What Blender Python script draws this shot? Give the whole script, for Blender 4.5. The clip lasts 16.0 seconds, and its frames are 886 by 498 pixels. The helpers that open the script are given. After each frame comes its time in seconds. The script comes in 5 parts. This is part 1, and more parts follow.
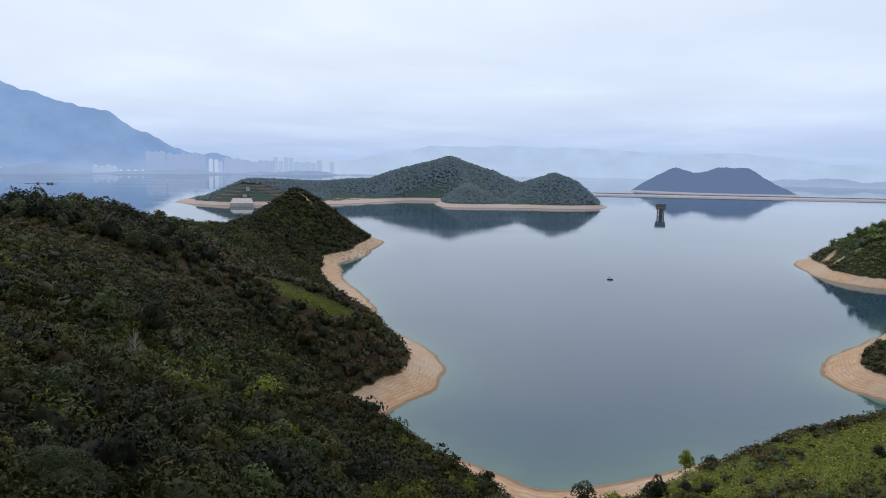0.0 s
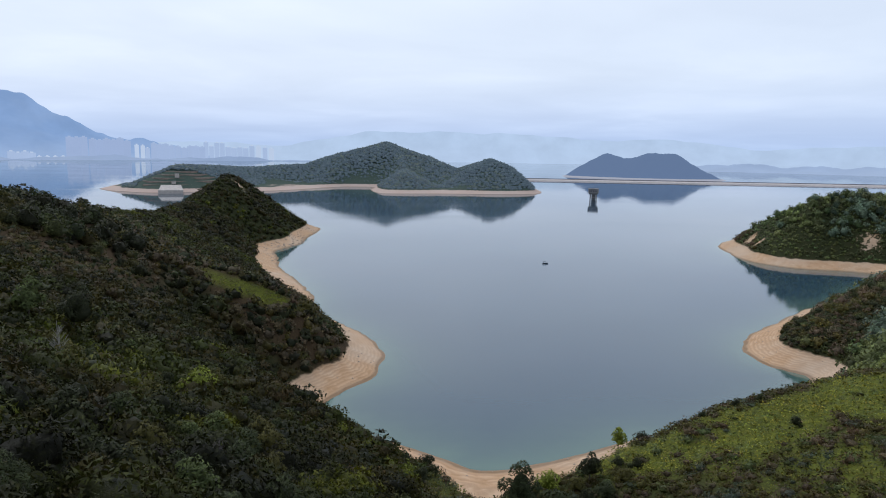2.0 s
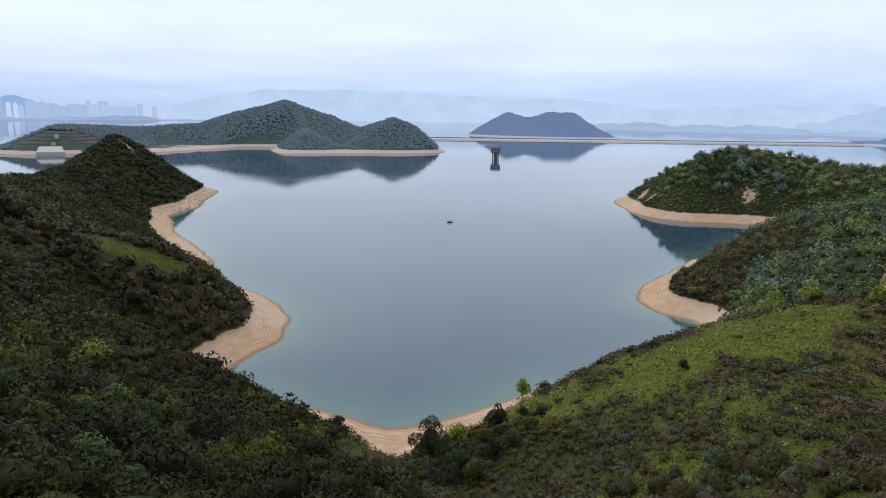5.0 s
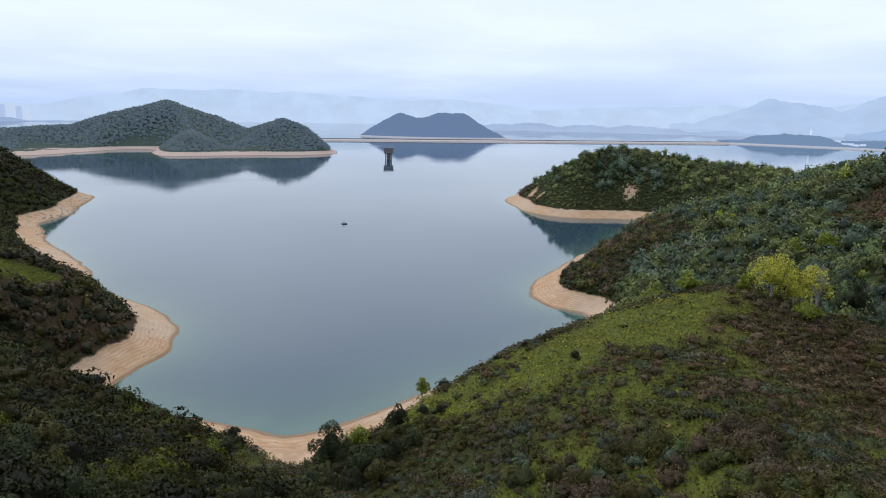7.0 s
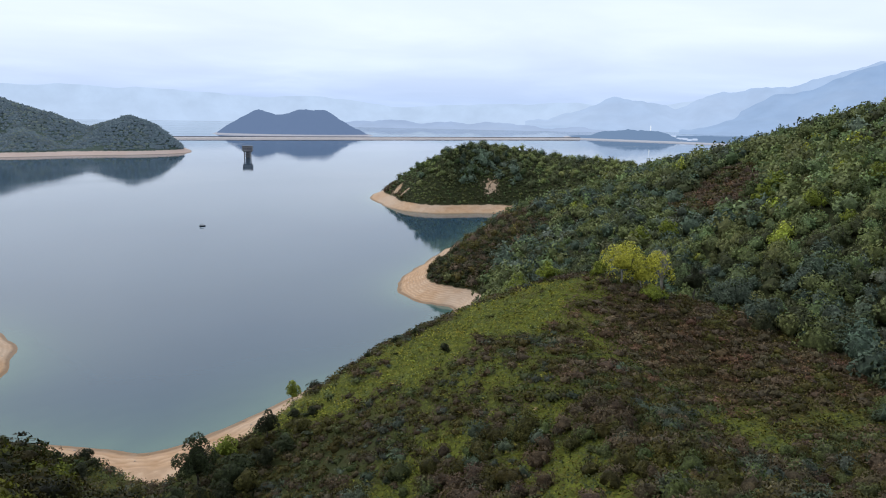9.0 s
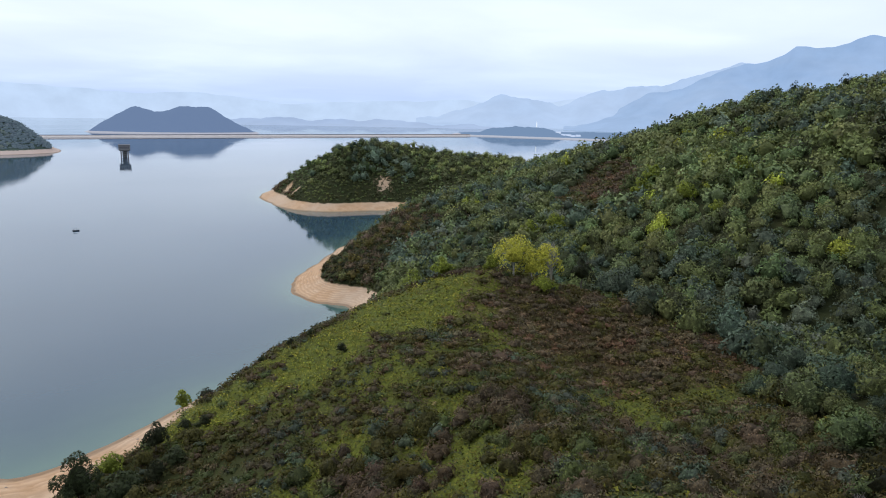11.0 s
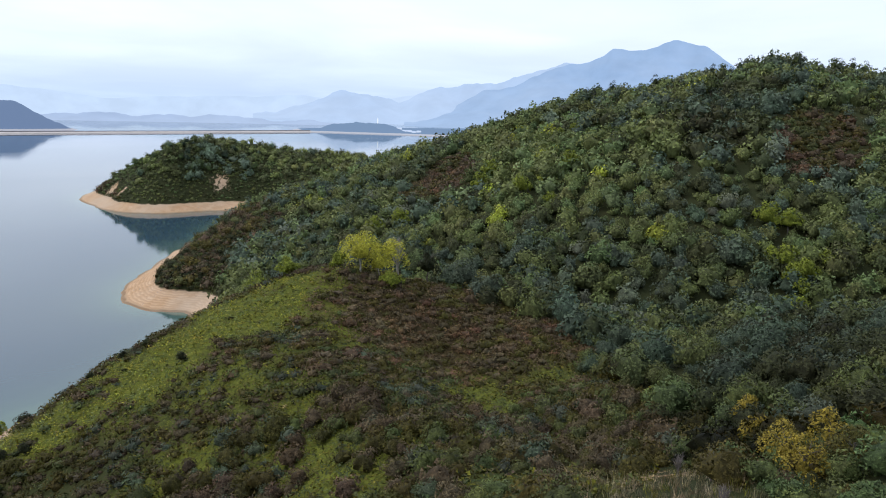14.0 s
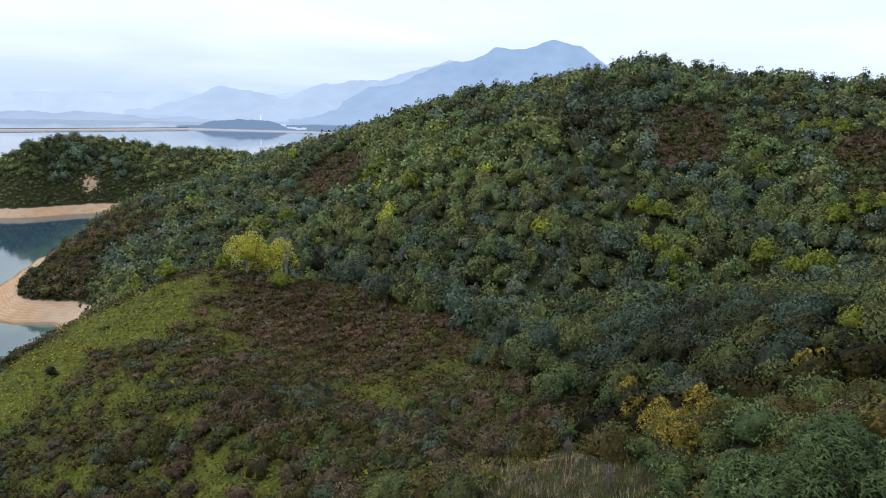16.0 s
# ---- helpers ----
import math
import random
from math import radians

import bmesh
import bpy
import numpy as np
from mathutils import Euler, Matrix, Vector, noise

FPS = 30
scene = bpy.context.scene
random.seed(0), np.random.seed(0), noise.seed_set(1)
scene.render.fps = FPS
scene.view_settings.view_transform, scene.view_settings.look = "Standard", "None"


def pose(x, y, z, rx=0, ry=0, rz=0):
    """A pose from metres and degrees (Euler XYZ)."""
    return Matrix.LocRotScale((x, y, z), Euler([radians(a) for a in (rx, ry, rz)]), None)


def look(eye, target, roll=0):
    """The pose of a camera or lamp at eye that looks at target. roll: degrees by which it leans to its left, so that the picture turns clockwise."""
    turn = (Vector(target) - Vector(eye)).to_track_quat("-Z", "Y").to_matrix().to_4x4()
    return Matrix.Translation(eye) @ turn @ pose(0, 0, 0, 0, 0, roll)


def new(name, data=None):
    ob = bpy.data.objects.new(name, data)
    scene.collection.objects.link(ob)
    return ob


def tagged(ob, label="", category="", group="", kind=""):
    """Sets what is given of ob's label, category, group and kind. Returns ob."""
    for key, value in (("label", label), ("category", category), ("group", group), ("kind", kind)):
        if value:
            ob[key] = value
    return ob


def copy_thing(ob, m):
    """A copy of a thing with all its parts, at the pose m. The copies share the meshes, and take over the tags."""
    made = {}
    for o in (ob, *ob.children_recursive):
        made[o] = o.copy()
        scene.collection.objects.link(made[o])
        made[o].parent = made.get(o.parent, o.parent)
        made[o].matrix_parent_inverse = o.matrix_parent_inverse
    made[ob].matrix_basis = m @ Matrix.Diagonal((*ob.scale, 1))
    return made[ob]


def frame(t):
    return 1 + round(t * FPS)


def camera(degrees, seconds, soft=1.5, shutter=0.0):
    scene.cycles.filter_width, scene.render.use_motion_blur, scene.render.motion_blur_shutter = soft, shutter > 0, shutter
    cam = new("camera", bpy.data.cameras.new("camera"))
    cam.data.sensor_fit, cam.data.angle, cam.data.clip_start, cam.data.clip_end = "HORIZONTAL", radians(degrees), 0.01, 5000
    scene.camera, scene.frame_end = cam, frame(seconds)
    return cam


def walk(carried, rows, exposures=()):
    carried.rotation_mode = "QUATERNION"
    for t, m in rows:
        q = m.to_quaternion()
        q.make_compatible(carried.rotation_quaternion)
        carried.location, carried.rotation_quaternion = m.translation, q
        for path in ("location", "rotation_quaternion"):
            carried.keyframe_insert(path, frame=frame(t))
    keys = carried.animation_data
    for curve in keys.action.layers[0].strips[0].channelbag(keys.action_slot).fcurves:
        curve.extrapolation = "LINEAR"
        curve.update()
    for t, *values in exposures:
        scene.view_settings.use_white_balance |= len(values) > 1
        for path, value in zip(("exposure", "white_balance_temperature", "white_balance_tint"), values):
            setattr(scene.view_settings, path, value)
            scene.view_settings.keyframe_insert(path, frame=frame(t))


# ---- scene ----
# ---- camera ----
cam = camera(65.51, 16.0, 1.0)
PATH = [
    (0.0, pose(0, 0, 110, 82.55, -0.80, 0.00)),
    (0.5, pose(0, 0, 110, 82.48, -0.83, -1.56)),
    (1.0, pose(0, 0, 110, 82.29, -0.85, -2.87)),
    (1.5, pose(0, 0, 110, 81.88, -0.88, -4.04)),
    (2.0, pose(0, 0, 110, 81.46, -0.86, -5.25)),
    (2.5, pose(0, 0, 110, 80.86, -0.91, -6.45)),
    (3.0, pose(0, 0, 110, 79.97, -0.90, -7.54)),
    (3.5, pose(0, 0, 110, 79.05, -0.92, -8.66)),
    (4.0, pose(0, 0, 110, 78.48, -0.90, -9.74)),
    (6.5, pose(0, 0, 110, 78.46, -1.06, -19.92)),
    (7.0, pose(0, 0, 110, 78.46, -1.07, -22.03)),
    (7.5, pose(0, 0, 110, 78.44, -1.10, -24.56)),
    (8.0, pose(0, 0, 110, 78.46, -1.16, -27.65)),
    (8.5, pose(0, 0, 110, 78.46, -1.21, -30.86)),
    (9.0, pose(0, 0, 110, 78.43, -1.18, -33.27)),
    (11.5, pose(0, 0, 110, 78.39, -1.36, -44.35)),
    (12.0, pose(0, 0, 110, 78.39, -1.44, -46.47)),
    (12.5, pose(0, 0, 110, 78.38, -1.47, -48.63)),
    (13.0, pose(0, 0, 110, 78.38, -1.53, -50.76)),
    (13.5, pose(0, 0, 110, 78.37, -1.58, -52.94)),
    (14.0, pose(0, 0, 110, 78.39, -1.63, -55.14)),
    (14.5, pose(0, 0, 110, 78.38, -1.69, -57.34)),
    (15.0, pose(0, 0, 110, 78.39, -1.72, -59.56)),
    (15.5, pose(0, 0, 110, 78.39, -1.72, -61.94)),
    (16.0, pose(0, 0, 110, 78.41, -1.78, -64.40)),
]
EXPOSURES = ((0.0, -0.08, 6040, 10), (2.0, -0.06, 6040, 10), (4.0, 0.08, 6080, 10), (9.0, 0.14, 6130, 10), (16.0, 0.32, 6250, 10))
walk(cam, PATH, EXPOSURES)

# ---- world and sun: overcast, bluish haze at the horizon ----
world = bpy.data.worlds.new("overcast_sky")
scene.world = world
world.use_nodes = True
wt = world.node_tree
wt.nodes.clear()


def node(tree, kind, inputs=()):
    n = tree.nodes.new(kind)
    for key, value in dict(inputs).items():
        if isinstance(value, bpy.types.NodeSocket):
            tree.links.new(value, n.inputs[key])
        else:
            n.inputs[key].default_value = value
    return n


def ramp(tree, fac, stops, mode="LINEAR"):
    n = tree.nodes.new("ShaderNodeValToRGB")
    n.color_ramp.interpolation = mode
    els = n.color_ramp.elements
    while len(els) < len(stops):
        els.new(0.5)
    for e, (p, c) in zip(els, stops):
        e.position, e.color = p, (*c, 1)
    tree.links.new(fac, n.inputs[0])
    return n.outputs[0]


def mix(tree, fac, a, b, mode="MIX"):
    n = tree.nodes.new("ShaderNodeMix")
    n.data_type, n.blend_type = "RGBA", mode
    for i, v in ((0, fac), (6, a), (7, b)):
        if isinstance(v, bpy.types.NodeSocket):
            tree.links.new(v, n.inputs[i])
        else:
            n.inputs[i].default_value = v if i == 0 else (*v[:3], 1)
    return n.outputs[2]


def maths(tree, op, a, b=0.0, clamp=False):
    n = tree.nodes.new("ShaderNodeMath")
    n.operation, n.use_clamp = op, clamp
    for i, v in ((0, a), (1, b)):
        if isinstance(v, bpy.types.NodeSocket):
            tree.links.new(v, n.inputs[i])
        else:
            n.inputs[i].default_value = v
    return n.outputs[0]


sky_dir = node(wt, "ShaderNodeTexCoord").outputs["Generated"]
sep = node(wt, "ShaderNodeSeparateXYZ", {0: sky_dir})
up = sep.outputs["Z"]
clear = node(wt, "ShaderNodeTexSky")
clear.sky_type, clear.sun_disc, clear.sun_elevation, clear.sun_rotation = "NISHITA", False, radians(50), radians(-21)
clear.air_density, clear.dust_density = 1.5, 4.0
clear_dim = mix(wt, 1.0, clear.outputs[0], (0.1, 0.1, 0.1), "MULTIPLY")
# the cloud sheet: flat streaks, drawn out by the low angle at which they are seen
flat_n = maths(wt, "ADD", maths(wt, "ABSOLUTE", up), 0.10)
cloud_xy = node(wt, "ShaderNodeCombineXYZ", {0: maths(wt, "DIVIDE", sep.outputs["X"], flat_n), 1: maths(wt, "DIVIDE", sep.outputs["Y"], flat_n)}).outputs[0]
streak = node(wt, "ShaderNodeTexNoise", {"Vector": cloud_xy, "Scale": 0.55, "Detail": 5.0, "Roughness": 0.5, "Distortion": 0.3}).outputs[0]
deck = ramp(wt, up, ((0.0, (0.56, 0.695, 0.95)), (0.035, (0.68, 0.80, 1.02)), (0.10, (0.82, 0.905, 1.04)), (0.26, (0.92, 0.97, 1.05)), (1.0, (0.78, 0.88, 1.02))))
bright = ramp(wt, streak, ((0.36, (0.93, 0.937, 0.95)), (0.52, (1.0, 1.0, 1.0)), (0.70, (1.12, 1.10, 1.07))))
clouds = mix(wt, 1.0, deck, bright, "MULTIPLY")
# the veil is thinner, and the sky brighter, on the lake's side
ahead = maths(wt, "ADD", maths(wt, "MULTIPLY", sep.outputs["X"], 0.5), maths(wt, "MULTIPLY", sep.outputs["Y"], 0.866))
side = ramp(wt, maths(wt, "ADD", maths(wt, "MULTIPLY", ahead, 0.5), 0.5), ((0.05, (0.80, 0.81, 0.83)), (0.56, (1.0, 1.0, 1.0))), "EASE")
clouds = mix(wt, 1.0, clouds, side, "MULTIPLY")
overcast = mix(wt, 0.88, clear_dim, clouds)
bg = node(wt, "ShaderNodeBackground", {"Color": overcast, "Strength": 1.0})
wt.links.new(bg.outputs[0], node(wt, "ShaderNodeOutputWorld").inputs[0])

sun = new("sun", bpy.data.lights.new("sun", "SUN"))
sun.data.energy, sun.data.angle, sun.data.color = 1.2, radians(28), (1.0, 0.95, 0.88)
sun.matrix_world = look((-130, 330, 430), (0, 0, 0))


# ---- materials ----
def material(name):
    m = bpy.data.materials.new(name)
    m.use_nodes = True
    t = m.node_tree
    return m, t, t.nodes["Principled BSDF"]


def attribute(t, name):
    n = node(t, "ShaderNodeAttribute")
    n.attribute_name = name
    return n


def spot(t):
    return node(t, "ShaderNodeNewGeometry").outputs["Position"]


def noise_tex(t, scale, detail=4.0, rough=0.55, vec=None):
    return node(t, "ShaderNodeTexNoise", {"Vector": vec or spot(t), "Scale": scale, "Detail": detail, "Roughness": rough}).outputs[0]


def bump(t, bsdf, height, strength, dist):
    b = node(t, "ShaderNodeBump", {"Height": height, "Strength": strength, "Distance": dist})
    t.links.new(b.outputs[0], bsdf.inputs["Normal"])


def plain(name, colour, rough=0.7, vary=0.25, scale=0.6, metal=0.0):
    """A matt surface with stains at two scales."""
    m, t, b = material(name)
    n = maths(t, "ADD", maths(t, "MULTIPLY", noise_tex(t, scale), 0.6), maths(t, "MULTIPLY", noise_tex(t, scale * 9), 0.4))
    lo, hi = [c * (1 - vary) for c in colour], [min(1, c * (1 + vary)) for c in colour]
    t.links.new(ramp(t, n, ((0.3, lo), (0.7, hi))), b.inputs["Base Color"])
    b.inputs["Roughness"].default_value, b.inputs["Metallic"].default_value = rough, metal
    bump(t, b, n, 0.3, 0.05)
    return m


def ground_material():
    m, t, b = material("earth_and_sand")
    p = spot(t)
    z = node(t, "ShaderNodeSeparateXYZ", {0: p}).outputs["Z"]
    big, mid, fine = noise_tex(t, 0.018, 5), noise_tex(t, 0.16, 5), noise_tex(t, 1.6, 4)
    # bare shore: terraces left by the falling water
    zw = maths(t, "ADD", z, maths(t, "MULTIPLY", mid, 1.6))
    wave = node(t, "ShaderNodeTexWave", {"Vector": node(t, "ShaderNodeCombineXYZ", {2: zw}).outputs[0], "Scale": 0.42, "Distortion": 0.6, "Detail": 2.0})
    wave.wave_type, wave.bands_direction = "BANDS", "Z"
    lines = wave.outputs[1]
    sand = ramp(t, mid, ((0.25, (0.39, 0.225, 0.11)), (0.5, (0.51, 0.325, 0.19)), (0.75, (0.58, 0.41, 0.275))))
    sand = mix(t, maths(t, "MULTIPLY", lines, 0.55), sand, (0.33, 0.19, 0.10))
    sand = mix(t, maths(t, "MULTIPLY", fine, 0.16), sand, (0.60, 0.47, 0.34))
    sand = mix(t, ramp(t, big, ((0.45, (0, 0, 0)), (0.62, (0.5, 0.5, 0.5)))), sand, (0.50, 0.40, 0.31))
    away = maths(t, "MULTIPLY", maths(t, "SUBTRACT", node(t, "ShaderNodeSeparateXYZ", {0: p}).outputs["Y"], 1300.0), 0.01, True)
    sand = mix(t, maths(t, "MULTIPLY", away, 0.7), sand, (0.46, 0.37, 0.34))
    wet = ramp(t, z, ((0.0, (1, 1, 1)), (0.5, (1, 1, 1)), (0.9, (0, 0, 0))))
    sand = mix(t, maths(t, "MULTIPLY", wet, 0.6), sand, (0.16, 0.11, 0.07))
    soil = ramp(t, maths(t, "ADD", maths(t, "MULTIPLY", big, 0.5), maths(t, "MULTIPLY", mid, 0.5)), ((0.34, (0.018, 0.023, 0.009)), (0.5, (0.027, 0.033, 0.012)), (0.62, (0.038, 0.036, 0.015))))
    soil = mix(t, maths(t, "MULTIPLY", fine, 0.5), soil, (0.040, 0.040, 0.016))
    turf = ramp(t, maths(t, "ADD", maths(t, "MULTIPLY", fine, 0.6), maths(t, "MULTIPLY", noise_tex(t, 0.5, 4, 0.6), 0.4)), ((0.34, (0.040, 0.044, 0.010)), (0.5, (0.090, 0.100, 0.015)), (0.66, (0.150, 0.160, 0.020))))
    soil = mix(t, attribute(t, "heath").outputs["Fac"], soil, ramp(t, fine, ((0.3, (0.030, 0.020, 0.011)), (0.7, (0.075, 0.050, 0.026)))))
    soil = mix(t, attribute(t, "turf").outputs["Fac"], soil, turf)
    # haze put into the soil's colour beyond 1300 m: lighter and bluer
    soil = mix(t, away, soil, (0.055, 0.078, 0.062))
    edge = maths(t, "ADD", z, maths(t, "MULTIPLY", maths(t, "SUBTRACT", mid, 0.5), 3.0))
    grown = maths(t, "MULTIPLY", maths(t, "SUBTRACT", edge, 6.8), 1.5, True)
    ragged = maths(t, "MULTIPLY", maths(t, "SUBTRACT", noise_tex(t, 0.35, 4, 0.65), 0.5), 2.6)
    scar = maths(t, "MULTIPLY", maths(t, "SUBTRACT", maths(t, "ADD", attribute(t, "bare").outputs["Fac"], ragged), 0.45), 4.0, True)
    grown = maths(t, "MULTIPLY", grown, maths(t, "SUBTRACT", 1.0, scar, True))
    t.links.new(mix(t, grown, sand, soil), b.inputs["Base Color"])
    b.inputs["Roughness"].default_value = 0.9
    b.inputs["Specular IOR Level"].default_value = 0.08
    bump(t, b, maths(t, "ADD", mid, maths(t, "MULTIPLY", fine, 0.3)), 0.6, 0.8)
    return m


def water_material():
    m, t, b = material("lake_water")
    p = spot(t)
    shallow = attribute(t, "shallow").outputs["Fac"]
    cloudy = noise_tex(t, 0.012, 4)
    deep = ramp(t, cloudy, ((0.3, (0.022, 0.054, 0.088)), (0.7, (0.030, 0.064, 0.100))))
    silt = mix(t, noise_tex(t, 0.05, 4), (0.075, 0.130, 0.115), (0.10, 0.165, 0.125))
    t.links.new(mix(t, shallow, deep, silt), b.inputs["Base Color"])
    b.inputs["IOR"].default_value = 1.5
    # long drifting streaks of calm and ruffled water
    long_p = node(t, "ShaderNodeMapping", {"Vector": p, "Scale": (0.0016, 0.006, 1.0)}).outputs[0]
    calm = node(t, "ShaderNodeTexNoise", {"Vector": long_p, "Scale": 1.0, "Detail": 3.0}).outputs[0]
    rough = ramp(t, calm, ((0.42, (0.0, 0.0, 0.0)), (0.62, (0.08, 0.08, 0.08))))
    t.links.new(rough, b.inputs["Roughness"])
    ripple = maths(t, "ADD", noise_tex(t, 0.7, 3), noise_tex(t, 0.12, 2))
    bump(t, b, ripple, 0.05, 0.25)
    return m


def leaf_material(name, fine, coarse, depth=1.0):
    """Foliage: the plant's own colour, mottled at the size of leaves and of twigs, letting some light through."""
    m, t, b = material(name)
    own = attribute(t, "plant_colour").outputs["Color"]
    leaf, twig = noise_tex(t, fine, 3, 0.6), noise_tex(t, coarse, 3, 0.6)
    mottle = maths(t, "ADD", maths(t, "MULTIPLY", leaf, 0.55), maths(t, "MULTIPLY", twig, 0.45))
    col = mix(t, 1.0, own, ramp(t, mottle, ((0.34, [1 - c * depth for c in (0.55, 0.53, 0.55)]), (0.5, (1.0, 1.0, 1.0)), (0.66, [1 + c * depth for c in (0.75, 0.7, 0.5)]))), "MULTIPLY")
    t.links.new(col, b.inputs["Base Color"])
    b.inputs["Roughness"].default_value, b.inputs["Specular IOR Level"].default_value = 0.6, 0.12
    bump(t, b, mottle, 0.9, 1.2 / fine)
    thin = node(t, "ShaderNodeBsdfTranslucent", {"Color": col})
    both = node(t, "ShaderNodeMixShader", {0: 0.2, 1: b.outputs[0], 2: thin.outputs[0]})
    t.links.new(both.outputs[0], t.nodes["Material Output"].inputs["Surface"])
    return m


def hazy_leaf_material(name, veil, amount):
    """Leaves of the lake island's woods, a mile off, with haze added as a blue-grey glow."""
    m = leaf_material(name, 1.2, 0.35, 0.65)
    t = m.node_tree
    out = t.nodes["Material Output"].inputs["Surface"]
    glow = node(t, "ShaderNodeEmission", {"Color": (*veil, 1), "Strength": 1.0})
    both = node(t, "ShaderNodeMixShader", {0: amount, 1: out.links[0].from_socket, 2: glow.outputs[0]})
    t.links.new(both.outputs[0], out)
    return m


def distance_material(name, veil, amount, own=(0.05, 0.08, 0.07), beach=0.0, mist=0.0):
    """Far hills and buildings as a glowing backdrop: haze is mixed into the colour."""
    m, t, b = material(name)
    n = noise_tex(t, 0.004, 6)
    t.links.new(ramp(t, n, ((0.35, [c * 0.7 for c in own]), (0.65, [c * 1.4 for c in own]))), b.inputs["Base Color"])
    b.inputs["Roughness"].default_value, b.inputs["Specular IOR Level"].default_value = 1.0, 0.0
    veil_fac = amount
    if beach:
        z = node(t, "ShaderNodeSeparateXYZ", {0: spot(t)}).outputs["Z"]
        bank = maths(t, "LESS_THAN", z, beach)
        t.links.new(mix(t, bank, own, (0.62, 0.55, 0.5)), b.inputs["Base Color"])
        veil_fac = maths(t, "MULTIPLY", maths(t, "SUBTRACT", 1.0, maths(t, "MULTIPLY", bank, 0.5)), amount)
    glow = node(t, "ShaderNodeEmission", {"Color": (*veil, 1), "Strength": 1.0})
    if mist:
        # mist painted along the foot of the range, with drifting shreds of it higher up
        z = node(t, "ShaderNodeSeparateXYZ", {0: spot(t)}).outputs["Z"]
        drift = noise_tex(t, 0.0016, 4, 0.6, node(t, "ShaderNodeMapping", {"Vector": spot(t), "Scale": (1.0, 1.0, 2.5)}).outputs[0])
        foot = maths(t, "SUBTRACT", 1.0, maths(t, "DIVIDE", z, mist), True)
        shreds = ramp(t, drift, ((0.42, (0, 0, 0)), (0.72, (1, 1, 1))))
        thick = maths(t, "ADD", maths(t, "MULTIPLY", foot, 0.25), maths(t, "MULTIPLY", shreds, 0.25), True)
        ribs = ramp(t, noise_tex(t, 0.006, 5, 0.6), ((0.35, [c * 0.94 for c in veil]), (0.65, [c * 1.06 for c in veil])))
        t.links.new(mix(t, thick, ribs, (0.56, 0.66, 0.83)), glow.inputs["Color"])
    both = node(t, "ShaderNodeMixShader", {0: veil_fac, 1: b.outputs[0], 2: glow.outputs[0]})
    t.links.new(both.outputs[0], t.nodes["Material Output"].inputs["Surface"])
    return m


EARTH, WATER = ground_material(), water_material()
LEAF, WOODS_LEAF = leaf_material("leaves", 4.5, 1.0), leaf_material("far_leaves", 1.2, 0.35, 0.65)
ISLAND_HAZE_LEAF = hazy_leaf_material("hazed_island_leaves", (0.27, 0.37, 0.49), 0.18)
BARK = plain("bark", (0.10, 0.085, 0.07), 0.9, 0.4, 3.0)
PALE_BARK = plain("pale_bark", (0.30, 0.28, 0.25), 0.9, 0.3, 3.0)
CONCRETE = plain("weathered_concrete", (0.23, 0.215, 0.21), 0.85, 0.3, 0.4)
# a darker concrete tone, for the tower's shaft and roof and the dam's parapet
DARK_CONCRETE = plain("darker_concrete", (0.11, 0.105, 0.105), 0.8, 0.3, 0.4)
RUBBLE = plain("rubble_facing", (0.50, 0.44, 0.43), 0.9, 0.25, 0.08)
PALE_STONE = plain("pale_stone", (0.45, 0.40, 0.36), 0.9, 0.3, 0.3)
ROADWAY = plain("dam_roadway", (0.09, 0.09, 0.10), 0.9, 0.2, 0.3)


# ---- shapes ----
def mesh_from(name, verts, faces, mats, smooth=False):
    """A mesh from arrays: faces all with the same number of corners."""
    me = bpy.data.meshes.new(name)
    v, f = np.asarray(verts, np.float32).reshape(-1, 3), np.asarray(faces, np.int32)
    k = f.shape[1]
    me.vertices.add(len(v))
    me.vertices.foreach_set("co", v.ravel())
    me.loops.add(f.size)
    me.loops.foreach_set("vertex_index", f.ravel())
    me.polygons.add(len(f))
    me.polygons.foreach_set("loop_start", np.arange(0, f.size, k, dtype=np.int32))
    if smooth:
        me.polygons.foreach_set("use_smooth", np.ones(len(f), bool))
    for m in mats:
        me.materials.append(m)
    me.update(calc_edges=True)
    me.validate()
    return me


def set_floats(me, name, values):
    me.attributes.new(name, "FLOAT", "POINT").data.foreach_set("value", np.asarray(values, np.float32).ravel())


def set_colours(me, values):
    c = np.ones((len(values), 4), np.float32)
    c[:, :3] = values
    me.attributes.new("plant_colour", "FLOAT_COLOR", "POINT").data.foreach_set("color", c.ravel())


def part(name, bm, mat, parent, label=""):
    me = bpy.data.meshes.new(name)
    bm.to_mesh(me)
    bm.free()
    me.materials.append(mat)
    ob = new(name, me)
    ob.parent = parent
    return tagged(ob, label)


def box(bm, x0, x1, y0, y1, z0, z1, taper=0.0):
    vs = [bm.verts.new((x, y, z)) for z, k in ((z0, 0.0), (z1, taper)) for x, y in ((x0 + k, y0 + k), (x1 - k, y0 + k), (x1 - k, y1 - k), (x0 + k, y1 - k))]
    for f in ((3, 2, 1, 0), (4, 5, 6, 7), (0, 1, 5, 4), (1, 2, 6, 5), (2, 3, 7, 6), (3, 0, 4, 7)):
        bm.faces.new([vs[i] for i in f])
    return bm


rng = np.random.default_rng(7)
GRID = rng.random((256, 256))


